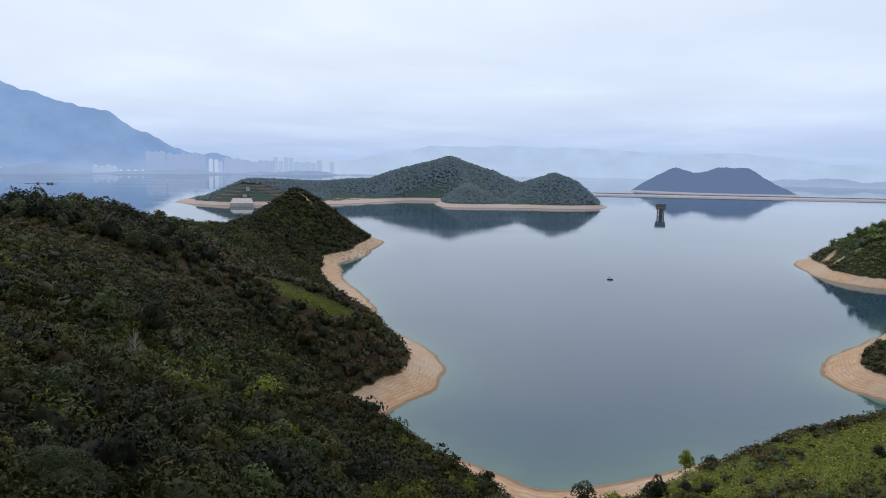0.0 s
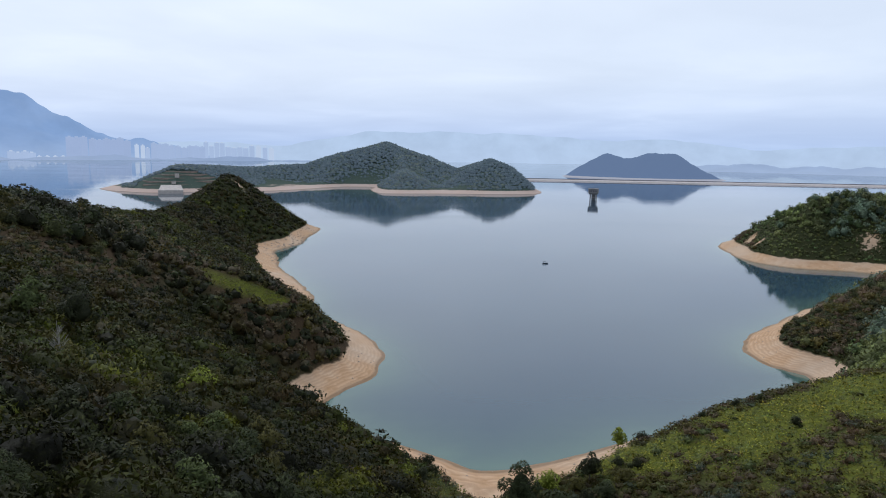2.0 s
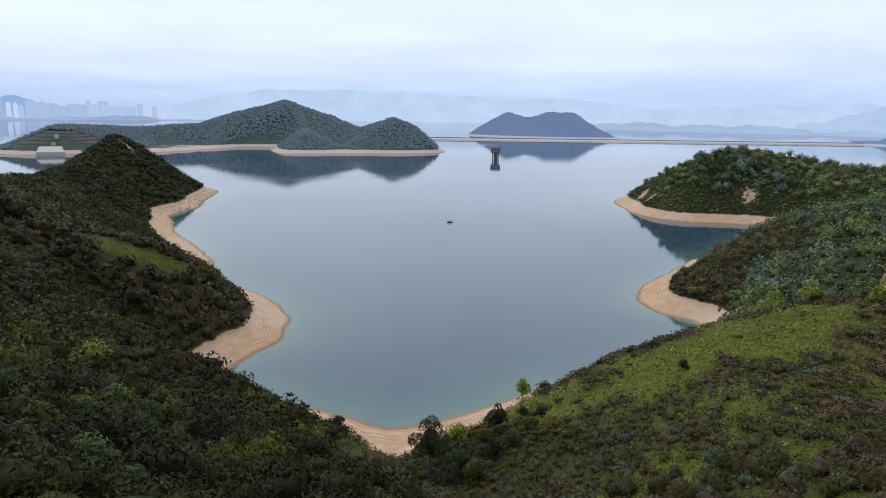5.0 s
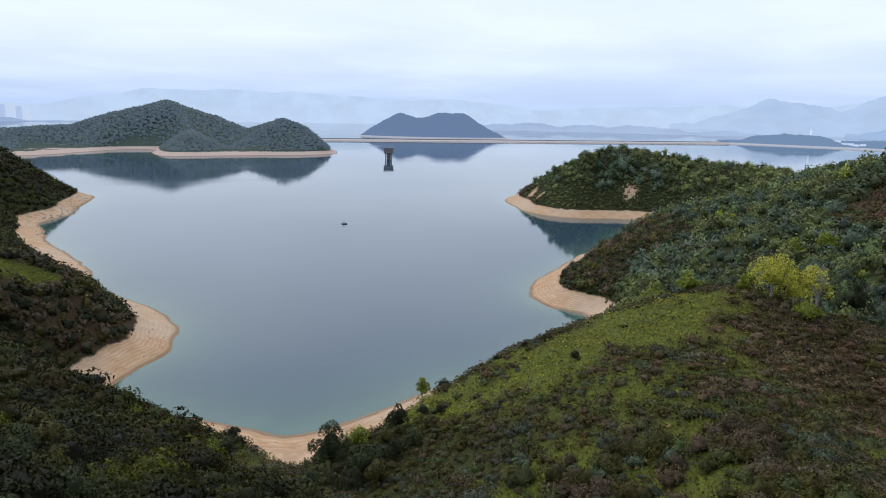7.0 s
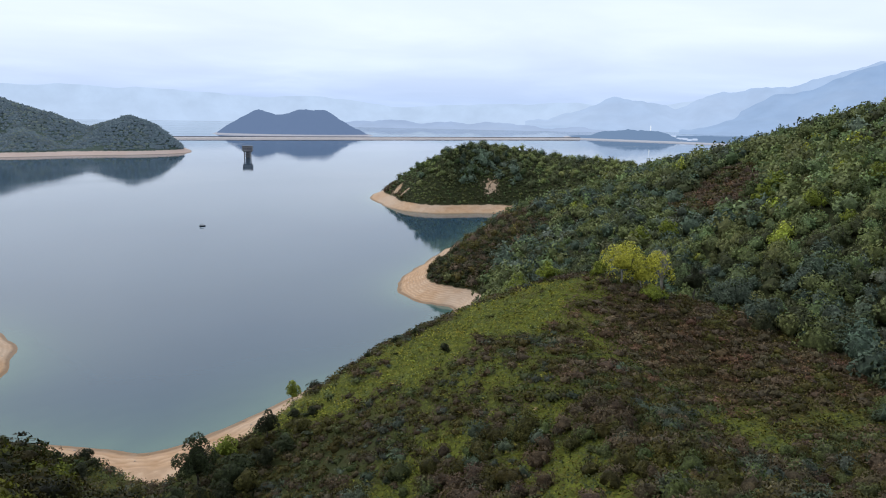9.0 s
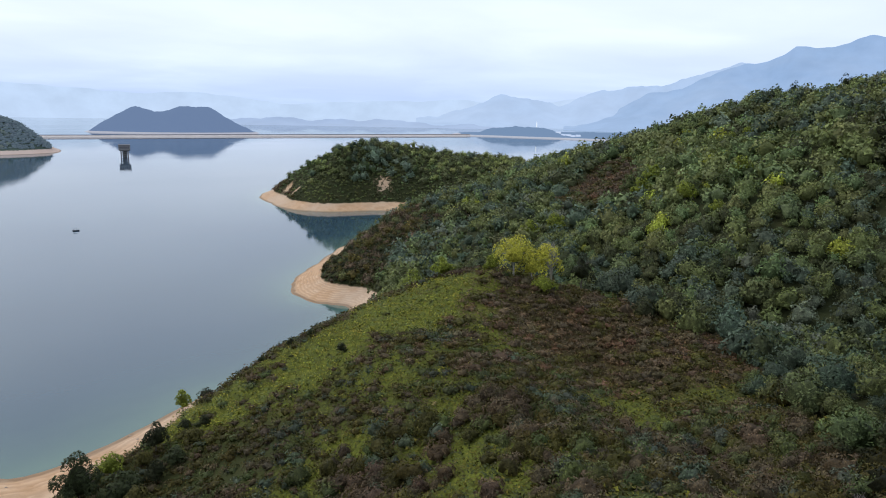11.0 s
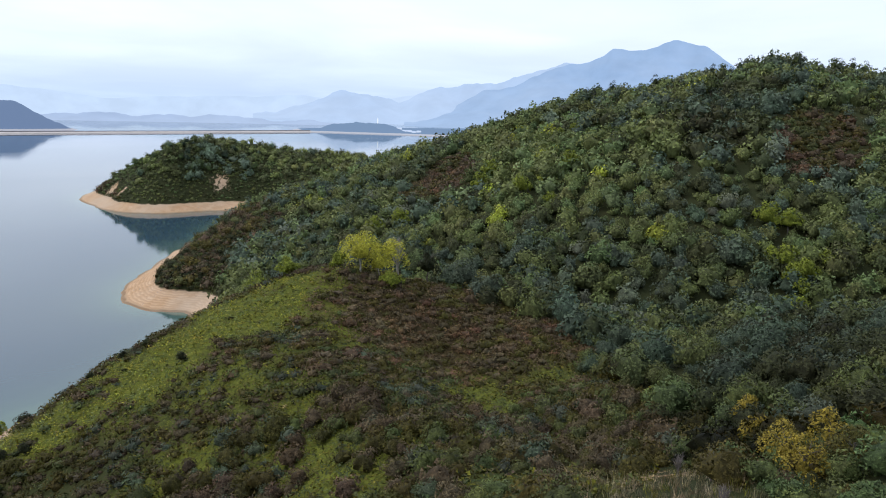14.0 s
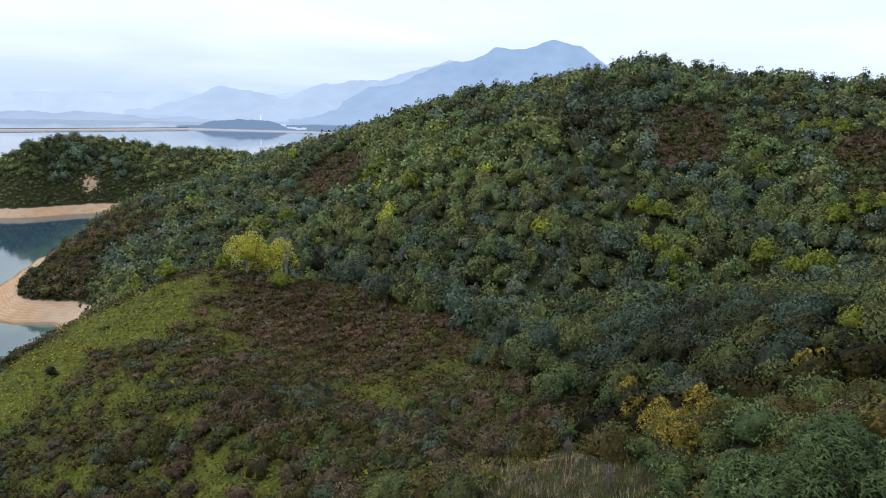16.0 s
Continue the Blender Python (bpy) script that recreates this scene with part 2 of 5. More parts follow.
def wobble(x, y, size, octaves=3):
    """Smooth noise from -1 to 1 whose lumps measure about size metres."""
    out, amp, total = np.zeros_like(x, dtype=float), 1.0, 0.0
    for o in range(octaves):
        u, v = x / size + 17.3 * o + 1000, y / size + 5.1 * o + 1000
        i, j = np.floor(u).astype(int), np.floor(v).astype(int)
        a, b = u - i, v - j
        a, b = a * a * (3 - 2 * a), b * b * (3 - 2 * b)
        g = lambda p, q: GRID[p % 256, q % 256]
        out += amp * ((g(i, j) * (1 - a) + g(i + 1, j) * a) * (1 - b) + (g(i, j + 1) * (1 - a) + g(i + 1, j + 1) * a) * b)
        total += amp
        amp, size = amp * 0.5, size * 0.5
    return out / total * 2 - 1


# ---- the lie of the land: shorelines and ridges, in metres from under the camera ----
def rounded(pts, n=6):
    """A closed smooth line through the corners given."""
    p = np.array(pts, float)
    a, b, c, d = np.roll(p, 1, 0), p, np.roll(p, -1, 0), np.roll(p, -2, 0)
    out = []
    for k in range(n):
        t = k / n
        out.append(0.5 * (2 * b + (c - a) * t + (2 * a - 5 * b + 4 * c - d) * t * t + (3 * b - a - 3 * c + d) * t ** 3))
    return np.stack(out, 1).reshape(-1, 2)


def inside_by(x, y, line):
    """How far each place lies inside the closed line (outside: negative)."""
    best, odd = np.full(x.shape, 1e9), np.zeros(x.shape, bool)
    for (ax, ay), (bx, by) in zip(line, np.roll(line, -1, 0)):
        ex, ey = bx - ax, by - ay
        t = np.clip(((x - ax) * ex + (y - ay) * ey) / (ex * ex + ey * ey + 1e-9), 0, 1)
        best = np.minimum(best, (x - ax - t * ex) ** 2 + (y - ay - t * ey) ** 2)
        if ay != by:
            odd ^= ((ay > y) != (by > y)) & (x < ex * (y - ay) / (by - ay) + ax)
    return np.where(odd, 1, -1) * np.sqrt(best)


def ridge(x, y, crest, slope, crown=12.0):
    """The height of a hill that falls from a crest line at an even slope, rounded on top."""
    best = np.full(x.shape, -1e9)
    nodes = crest if len(crest) > 1 else crest * 2
    for (ax, ay, az), (bx, by, bz) in zip(nodes, nodes[1:]):
        ex, ey = bx - ax, by - ay
        t = np.clip(((x - ax) * ex + (y - ay) * ey) / (ex * ex + ey * ey + 1e-9), 0, 1)
        d = np.hypot(x - ax - t * ex, y - ay - t * ey)
        best = np.maximum(best, az + t * (bz - az) - slope * (np.sqrt(d * d + crown * crown) - crown))
    return best


def blend_max(values, k):
    top = np.max(values, 0)
    return top + k * np.log(np.sum([np.exp((v - top) / k) for v in values], 0))


MAINLAND = rounded([(-1200, -900), (-900, -200), (-620, 300), (-480, 600), (-330, 800), (-230, 900), (-140, 955), (-84, 925), (-76, 884), (-84, 815), (-85, 764), (-104, 715), (-96, 665), (-88, 618),
                    (-65, 553), (-48, 500), (-43, 456), (-24, 419), (-12, 400), (-1, 371), (2, 351), (-2, 319), (-14, 302), (-24, 280), (-4, 252), (21, 232), (33, 221), (49, 223), (70, 230), (85, 235), (101, 242),
                    (130, 242), (160, 255), (190, 285), (210, 306), (205, 318), (199, 332), (204, 357), (223, 385), (256, 412), (300, 448), (352, 484), (378, 512), (402, 522), (430, 520), (600, 480), (1200, 400), (1500, -300), (1200, -1000), (0, -1300)])
CAPE = rounded([(480, 535), (445, 582), (388, 612), (369, 654), (376, 702), (390, 752), (430, 800), (520, 830), (640, 830), (800, 860), (1000, 780), (1300, 700), (1600, 300), (1500, -600), (700, -1000), (200, -1000),
                (200, 0), (400, 350), (440, 480)])
ISLAND = rounded([(-551, 1565), (-470, 1545), (-400, 1580), (-330, 1620), (-252, 1628), (-170, 1715), (-100, 1810), (0, 1800), (-20, 1710), (-14, 1640), (8, 1573), (83, 1574), (178, 1581), (277, 1579), (374, 1607), (397, 1666), (405, 1740),
                  (380, 1850), (260, 2050), (100, 2200), (-150, 2200), (-400, 2080), (-600, 1860), (-640, 1660)])
TWIN = rounded([(705, 2620), (740, 2540), (860, 2440), (980, 2390), (1100, 2370), (1211, 2368), (1260, 2420), (1240, 2560), (1100, 2700), (900, 2760), (760, 2720)])
FAR_SHORE = rounded([(1960, 2050), (2060, 1850), (2200, 1620), (2400, 1200), (3200, 600), (3600, 1400), (3000, 2000), (2500, 2250), (2120, 2240), (2000, 2120)])

MAIN_CRESTS = (
    ([(120, -60, 90), (55, -22, 90), (0, -14, 91), (-34, 26, 89), (-95, 120, 84), (-150, 250, 87), (-140, 300, 84), (-152, 356, 76), (-170, 470, 62), (-188, 600, 48), (-190, 700, 48)], 0.62, 14.0),
    ([(-190, 700, 44), (-160, 812, 79), (-112, 885, 20)], 0.75, 10.0),
    ([(-700, -100, 80), (-300, 120, 86), (-150, 250, 87)], 0.4, 20.0),
    ([(-145, 310, 74), (-105, 365, 26), (-62, 380, 9), (-20, 372, 5)], 0.7, 10.0),
    ([(-110, 150, 70), (-58, 170, 45), (-22, 208, 15)], 0.62, 8.0),
    ([(150, 145, 58), (118, 118, 55), (85, 70, 57), (45, 5, 78)], 0.62, 16.0),
    ([(150, 145, 57), (118, 165, 31.5)], 0.6, 12.0),
    ([(150, 145, 58), (175, 105, 52), (150, 50, 50)], 0.45, 16.0),
    ([(225, 340, 10), (290, 350, 26), (380, 370, 50), (470, 350, 72)], 0.42, 14.0),
    ([(560, 465, 54), (509, 318, 79), (520, 250, 104), (518, 200, 121), (505, 120, 131), (492, 85, 140), (500, -4, 128), (480, -50, 128), (460, -200, 134), (300, -260, 100), (120, -60, 90)], 0.38, 20.0),
    ([(505, 120, 131), (380, 110, 84), (290, 100, 48)], 0.38, 14.0),
    ([(500, -4, 128), (380, 0, 84), (290, -10, 54)], 0.38, 14.0),
    ([(900, 600, 60), (1200, 0, 60)], 0.3, 40.0),
)
CAPE_CRESTS = (([(408, 668, 48), (448, 664, 63), (500, 670, 66), (570, 620, 55), (560, 465, 56), (509, 318, 80), (518, 200, 120), (500, -4, 128), (460, -300, 110)], 0.5, 14.0), ([(900, 600, 60), (1200, 0, 60)], 0.3, 40.0))
ISLAND_CRESTS = (
    ([(-540, 1620, 20), (-460, 1650, 56), (-340, 1850, 46), (-200, 1920, 54), (-100, 1960, 86), (22, 1980, 114), (120, 1900, 82), (200, 1790, 48)], 0.5, 14.0),
    ([(200, 1790, 48), (278, 1730, 78), (335, 1700, 58)], 0.6, 14.0),
    ([(22, 1980, 114), (50, 1800, 52), (70, 1680, 38)], 0.5, 14.0),
)
TWIN_CRESTS = (([(745, 2600, 18), (800, 2590, 52), (858, 2560, 90), (917, 2540, 68), (1000, 2510, 90), (1080, 2490, 90), (1180, 2420, 26)], 0.6, 14.0),)
FAR_CRESTS = (([(2085, 2060, 10), (2105, 2010, 32), (2160, 1935, 39), (2240, 1840, 34), (2290, 1790, 10)], 0.5, 20.0),)
SPIT = rounded([(-150, 1655), (-110, 1668), (-70, 1672), (-72, 1684), (-112, 1682), (-152, 1668)])
LANDS = ((SPIT, (([(-100, 1674, 1.4)], 0.1, 10.0),), 1.0), (MAINLAND, MAIN_CRESTS, 9.0), (CAPE, CAPE_CRESTS, 9.0), (ISLAND, ISLAND_CRESTS, 8.0))
BEYOND = ((TWIN, TWIN_CRESTS, 6.0), (FAR_SHORE, FAR_CRESTS, 6.0))


def height(x, y, lands=LANDS):
    """The ground's height over the lake, and below it the bed's."""
    out = np.full(x.shape, -30.0)
    for line, crests, base in lands:
        near = (x > line[:, 0].min() - 150) & (x < line[:, 0].max() + 150) & (y > line[:, 1].min() - 150) & (y < line[:, 1].max() + 150)
        if not near.any():
            continue
        u, v = x[near], y[near]
        s = inside_by(u, v, line) + 1.5 * wobble(u, v, 14) + 1.2 * wobble(u, v, 45)
        width = 17 + 6 * wobble(u, v, 90, 2) + 21 * np.exp(-((u - 44) ** 2 + (v - 220) ** 2) / 46 ** 2) + 7 * np.exp(-((u + 12) ** 2 + (v - 365) ** 2) / 45 ** 2)
        shore = np.where(s < width, 7.5 * s / width, 7.5 + 0.95 * (s - width))
        gully = np.exp(-((u - 29) ** 2 / 13 ** 2 + (v - 184) ** 2 / 30 ** 2))
        hill = blend_max([base - 7.0 * gully] + [ridge(u, v, *c) for c in crests], 2.5)
        hill = hill + (2.2 * wobble(u, v, 60) + 0.8 * wobble(u, v, 15)) * np.clip((s - width) / 25, 0, 1) * (1 - gully)
        land = -4.0 * np.log(np.exp(-np.clip(shore, -30, 200) / 4.0) + np.exp(-hill / 4.0))
        land = np.where(s < width, np.minimum(land, shore), land)
        land = np.where(s > 0, np.maximum(land - 6.5 * np.exp(-((u - 28) ** 2 / 10 ** 2 + (v - 186) ** 2 / 19 ** 2)), np.minimum(land, 3.5)), land)
        land = np.where(s < 0, np.maximum(-30, 0.22 * s), land)
        out[near] = np.maximum(out[near], land)
    return out


def axis(lo, hi, fine, step):
    """Grid lines: close over the stretch named fine, ever wider beyond it."""
    a, b = fine
    mid = list(np.arange(a, b + step, step))
    for end, sign in ((lo, -1), (hi, 1)):
        at, gap, more = (a if sign < 0 else mid[-1]), step, []
        while (end - at) * sign > 0:
            gap = min(gap * 1.045, 60)
            at += sign * gap
            more.append(at)
        mid = more[::-1] + mid if sign < 0 else mid + more
    return np.array(mid)


def sheet(name, xs, ys, z, mat, smooth=True):
    gx, gy = np.meshgrid(xs, ys)
    nx, ny = len(xs), len(ys)
    i = (np.arange(ny - 1)[:, None] * nx + np.arange(nx - 1)).ravel()
    me = mesh_from(name, np.stack([gx, gy, z], -1), np.stack([i, i + 1, i + nx + 1, i + nx], 1), [mat], smooth)
    return new(name, me)


XS, YS = axis(-4700, 4700, (-200, 460), 5.0), axis(-2600, 4700, (0, 680), 5.0)
GX, GY = np.meshgrid(XS, YS)
GZ = height(GX, GY)
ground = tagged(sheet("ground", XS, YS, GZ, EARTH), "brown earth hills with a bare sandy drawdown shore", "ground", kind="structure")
SCARS = ((404, 712, 8), (396, 680, 6), (468, 612, 9), (-159, 800, 9), (384, 508, 15), (71, 19, 4))


def bare_ground(x, y):
    """From 0 to 1: where a slip or a path has bared the earth."""
    out = np.zeros(x.shape)
    for sx, sy, sr in SCARS:
        out = np.maximum(out, np.clip(1.4 - np.hypot(x - sx, y - sy) / sr + 0.5 * wobble(x, y, 12), 0, 1))
    return out


set_floats(ground.data, "bare", bare_ground(GX, GY))

WX, WY = axis(-4700, 4700, (-120, 420), 11), axis(-1500, 4700, (200, 600), 11)
wx, wy = np.meshgrid(WX, WY)
bed = height(wx, wy)
lake = tagged(sheet("water", WX, WY, np.zeros(wx.shape), WATER), "calm grey-blue reservoir water mirroring the sky", "water", kind="structure")
far_in = np.clip((420 - wy) / 160, 0, 1)
set_floats(lake.data, "shallow", np.clip(np.exp(np.minimum(bed, 0) / 3.0) * 0.9 + 0.22 * far_in * np.exp(np.minimum(bed, 0) / 12.0), 0, 1))


# ---- plants: triangles with place, soft normal and own brightness in seven columns ----
def unit(v):
    return v / (np.linalg.norm(v, axis=1, keepdims=True) + 1e-9)


def leaf_sprays(centre, normal, soft, size, rand, slim=0.55, kite=False):
    """A leaf spray at each centre, facing along normal: one triangle, or a kite of two."""
    n = unit(normal)
    side = unit(np.cross(n, rand.normal(size=n.shape)))
    along = np.cross(n, side)
    a, b = side * size[:, None] * slim, along * size[:, None]
    if kite:
        dip = 0.2 * n * size[:, None]
        tri = [centre - b, centre + a - dip, centre + b, centre - b, centre + b, centre - a - dip]
    else:
        tri = [centre - 0.7 * b - a * 1.2, centre - 0.7 * b + a * 1.2, centre + b]
    k = len(tri)
    shade = np.repeat(rand.uniform(0.7, 1.34, len(centre)), k)[:, None]
    return np.concatenate([np.stack(tri, 1).reshape(-1, 3), np.repeat(soft, k, 0), shade], 1)


def sphere(parts):
    b = bmesh.new()
    bmesh.ops.create_icosphere(b, subdivisions=parts, radius=1.0)
    out = np.array([[v.co[:] for v in f.verts] for f in b.faces if f.normal.z > -0.45])
    b.free()
    return out.reshape(-1, 3)


SPHERES = {k: sphere(k) for k in (1, 2, 3)}


def crown(seed, leaves, size, lumps=7, wide=1.0, tall=1.0, base=0.0, slim=0.55, kite=False, ruffle=0.5, core=0.88, fine=2, inner_shade=1.0):
    """One crown, about 2*wide across and tall high: a lumpy mass of twigs, coloured darker for shade, with leaf sprays
    standing out of it.
    """
    r = np.random.default_rng(seed)
    ang, rad = np.arange(lumps) * 2.4 + r.uniform(-0.5, 0.5, lumps), np.sqrt((np.arange(lumps) + r.uniform(0.1, 0.9, lumps)) / lumps) * wide * 0.68
    c = np.stack([np.cos(ang) * rad, np.sin(ang) * rad, base + tall * (0.73 - 0.88 * (rad / wide) ** 1.7 + r.uniform(-0.16, 0.10, lumps))], 1)
    lr = r.uniform(0.24, 0.42, lumps) * wide * (7 / lumps) ** 0.2
    squash = np.array([1, 1, min(1.3, 0.9 * tall / wide)])
    heart = np.array([0, 0, base + 0.3 * tall])
    out = []
    if core:
        # the mass: out from its heart to the outermost lump in each direction
        u = unit(SPHERES[fine] * np.array([1, 1, tall / wide]))
        t, soft = np.full(len(u), 0.42 * wide), u.copy()
        for k in range(lumps):
            q = c[k] - heart
            along = u @ q
            inside = lr[k] ** 2 - (q @ q - along ** 2)
            hit = np.where(inside > 0, along + np.sqrt(np.maximum(inside, 0)), 0)
            m = hit > t
            t[m], soft[m] = hit[m], (u * hit[:, None] - q)[m] / lr[k]
        v = heart + u * (t * core)[:, None]
        # the mass is darker than its sprays: shade inside the crown, put into the colour
        own = inner_shade * r.uniform(0.6, 1.05, 997)[(np.abs(SPHERES[fine] @ np.array([311.0, 173.0, 97.0])) * 10).astype(int) % 997]
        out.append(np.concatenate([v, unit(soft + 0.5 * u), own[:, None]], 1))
    if leaves:
        which = r.choice(lumps, leaves, p=lr ** 2 / (lr ** 2).sum())
        d = r.normal(size=(leaves, 3)) + 0.5 * unit(c[which] - heart)
        d[:, 2] = np.where(r.random(leaves) < 0.8, np.abs(d[:, 2]), d[:, 2])
        d = unit(d)
        centre = c[which] + d * lr[which][:, None] * r.uniform(0.8, 1.12, leaves)[:, None] * squash
        centre[:, 2] = np.maximum(centre[:, 2], 0.05 * tall)
        nrm = d + ruffle * r.normal(size=d.shape) + np.array([0, 0, 0.3])
        soft = unit(d + 0.75 * unit(centre - heart) + 0.4 * unit(nrm) + np.array([0, 0, 0.2]))
        out.append(leaf_sprays(centre, nrm, soft, size * r.uniform(0.7, 1.25, leaves), r, slim, kite))
    return np.concatenate(out)


def grass_clump(seed, blades, size):
    r = np.random.default_rng(seed)
    c = np.stack([r.normal(0, 0.5, blades), r.normal(0, 0.5, blades), r.uniform(0.1, 0.5, blades)], 1)
    n = r.normal(size=(blades, 3)) * 0.6 + np.array([0, 0, 0.9])
    return leaf_sprays(c, n, unit(n * 0.45 + np.array([0, 0, 0.8])), size * r.uniform(0.6, 1.4, blades), r, 0.5)


def scatter(protos, kinds, x, y, z, scale, turn, colour):
    """Many plants as arrays: kinds picks a prototype for each place."""
    vs, cs = [], []
    for k, p in enumerate(protos):
        m = np.flatnonzero(kinds == k)
        if not len(m):
            continue
        c, s = np.cos(turn[m])[:, None], np.sin(turn[m])[:, None]
        px, py, pz, nx, ny, nz, shade = (p[:, i][None] for i in range(7))
        sc = scale[m][:, None]
        v = np.stack([x[m][:, None] + sc * (c * px - s * py), y[m][:, None] + sc * (s * px + c * py), z[m][:, None] + sc * pz, c * nx - s * ny, s * nx + c * ny, nz + 0 * c], -1)
        vs.append(v.reshape(-1, 6))
        cs.append((colour[m][:, None, :] * shade[0][None, :, None]).reshape(-1, 3))
    return np.concatenate(vs), np.concatenate(cs)


def plant_mesh(name, verts, colours, mat):
    me = mesh_from(name, verts[:, :3], np.arange(len(verts), dtype=np.int32).reshape(-1, 3), [mat], True)
    me.normals_split_custom_set_from_vertices(verts[:, 3:6])
    set_colours(me, colours)
    return me


def places(x0, x1, y0, y1, gap, seed):
    """Places on a loose grid, one about every gap metres."""
    r = np.random.default_rng(seed)
    gx, gy = np.meshgrid(np.arange(x0, x1, gap), np.arange(y0, y1, gap))
    return (gx + r.uniform(-0.5, 0.5, gx.shape) * gap).ravel(), (gy + r.uniform(-0.5, 0.5, gy.shape) * gap).ravel()


GREENS = {"dark": (0.027, 0.031, 0.013), "deep": (0.042, 0.052, 0.021), "mid": (0.082, 0.102, 0.034), "olive": (0.076, 0.069, 0.018), "lime": (0.18, 0.21, 0.028), "yellow": (0.42, 0.40, 0.05), "leafy": (0.078, 0.112, 0.042),
          "brown": (0.102, 0.080, 0.046), "russet": (0.130, 0.084, 0.046), "grey": (0.080, 0.100, 0.066), "fern": (0.155, 0.152, 0.020), "blue": (0.052, 0.076, 0.048), "gold": (0.25, 0.19, 0.03), "far": (0.056, 0.082, 0.070), "straw": (0.27, 0.23, 0.15)}


def pick(seed, n, table):
    """Plant colours by weight, each a little its own."""
    r = np.random.default_rng(seed)
    names, w = zip(*table)
    c = np.array([GREENS[k] for k in names])[r.choice(len(names), n, p=np.array(w) / sum(w))]
    return c * r.uniform(0.75, 1.3, (n, 1)) * r.uniform(0.92, 1.08, (n, 3)) * np.array([1.05, 1.0, 1.0])


def stands(seed, x, y, table, span, loose=0.3):
    """Plant colours in stands of like kinds, about span metres across; loose lets kinds mix."""
    r = np.random.default_rng(seed)
    names, w = zip(*table)
    v = wobble(x, y, span, 3) + 0.5 * wobble(x + 900, y, span / 3, 2) + loose * r.normal(0, 1, len(x))
    u = np.argsort(np.argsort(v)) / max(1, len(x))
    c = np.array([GREENS[k] for k in names])[np.minimum(np.searchsorted(np.cumsum(w) / sum(w), u), len(w) - 1)]
    return c * r.uniform(0.88, 1.14, (len(x), 1)) * r.uniform(0.94, 1.06, (len(x), 3)) * np.array([1.1, 1.0, 1.06])


def in_lobe(x, y, cx, cy, rx, ry, turn):
    a = radians(turn)
    u, v = (x - cx) * math.cos(a) + (y - cy) * math.sin(a), -(x - cx) * math.sin(a) + (y - cy) * math.cos(a)
    return 1 - np.hypot(u / rx, v / ry)


def knoll(x, y):
    """Over 0 on the low-grown grassy knoll and the open slopes over the cove."""
    return np.maximum(in_lobe(x, y, 108, 128, 112, 84, 50), in_lobe(x, y, 55, 150, 45, 80, 10)) + 0.3 * wobble(x, y, 26)


def thicket(x, y):
    """From -1 to 1: how thickly shrubs stand over the fern; dense on the knoll's brown crest, thin on its lake side."""
    open_side = np.maximum(1.6 * in_lobe(x, y, 118, 156, 66, 26, -24), 1.0 * in_lobe(x, y, 75, 175, 50, 30, -20))
    clear_b = np.maximum(1.2 * in_lobe(x, y, 120, 71, 28, 11, 30), 0.6 * in_lobe(x, y, 88, 92, 8, 14, 0))
    return 0.8 * wobble(x, y, 9, 2) + 0.3 * wobble(x, y, 30, 2) + np.clip(1.6 * brown_crest(x, y), 0, 1) - np.clip(open_side, 0, 1) - np.clip(clear_b, 0, 1) + np.clip(2.0 * in_lobe(x, y, 48, 148, 30, 42, 8), 0, 1) + 0.12


def brown_crest(x, y):
    """Over 0 on the knoll's brown heathy top."""
    return in_lobe(x, y, 152, 101, 44, 31, -65) + 0.15 * wobble(x, y, 15, 2)


def headland(x, y):
    return np.maximum(in_lobe(x, y, -75, 350, 75, 45, -15), in_lobe(x, y, -120, 260, 40, 60, 0)) + 0.2 * wobble(x, y, 40)


def woods(x, y):
    """Over 0 where tall trees stand."""
    right = np.clip((x - 0.45 * y - 84 + 10 * wobble(x, y, 25)) / 30, -1, 1)
    right = np.maximum(right, in_lobe(x, y, 250, 330, 140, 110, 0))
    right = np.minimum(right, -2.5 * knoll(x, y) + 0.1)
    top = in_lobe(x, y, -150, 270, 70, 45, 0)
    clearing = np.maximum(in_lobe(x, y, 372, 42, 40, 20, 10), np.maximum(in_lobe(x, y, 350, 240, 55, 22, 30), in_lobe(x, y, 360, -40, 40, 16, 0)))
    return np.minimum(np.maximum(right, top), -3 * clearing + 0.9 * wobble(x, y, 22)) + 0.25 * wobble(x, y, 50)


TREE_MID = [crown(120 + k, 225, 0.1, 13, 1.0, 1.65, 0.0, 0.5, ruffle=0.8, core=0.78, inner_shade=0.75) for k in range(7)]
TREE_NEAR = [crown(110 + k, 560, 0.072, 16, 1.0, 1.6, 0.0, 0.42, ruffle=0.8, core=0.76, inner_shade=0.8) for k in range(6)]
TREE_FAR = [crown(140 + k, 96, 0.128, 10, 1.0, 1.5, 0.0, 0.55, ruffle=0.7, core=0.8, fine=1, inner_shade=0.8) for k in range(8)]
SHRUB_NEAR = [crown(160 + k, 520, 0.07, 14, 1.0, 1.2, 0.0, 0.36, ruffle=0.9, core=0.72, inner_shade=0.8) for k in range(6)]
SHRUB_HALF = [crown(170 + k, 270, 0.085, 10, 1.0, 1.15, 0.0, 0.4, ruffle=0.9, core=0.75, inner_shade=0.8) for k in range(6)]
SHRUB_MID = [crown(180 + k, 78, 0.112, 8, 1.0, 1.0, 0.0, 0.45, ruffle=0.9, core=0.76, fine=1, inner_shade=0.85) for k in range(7)]
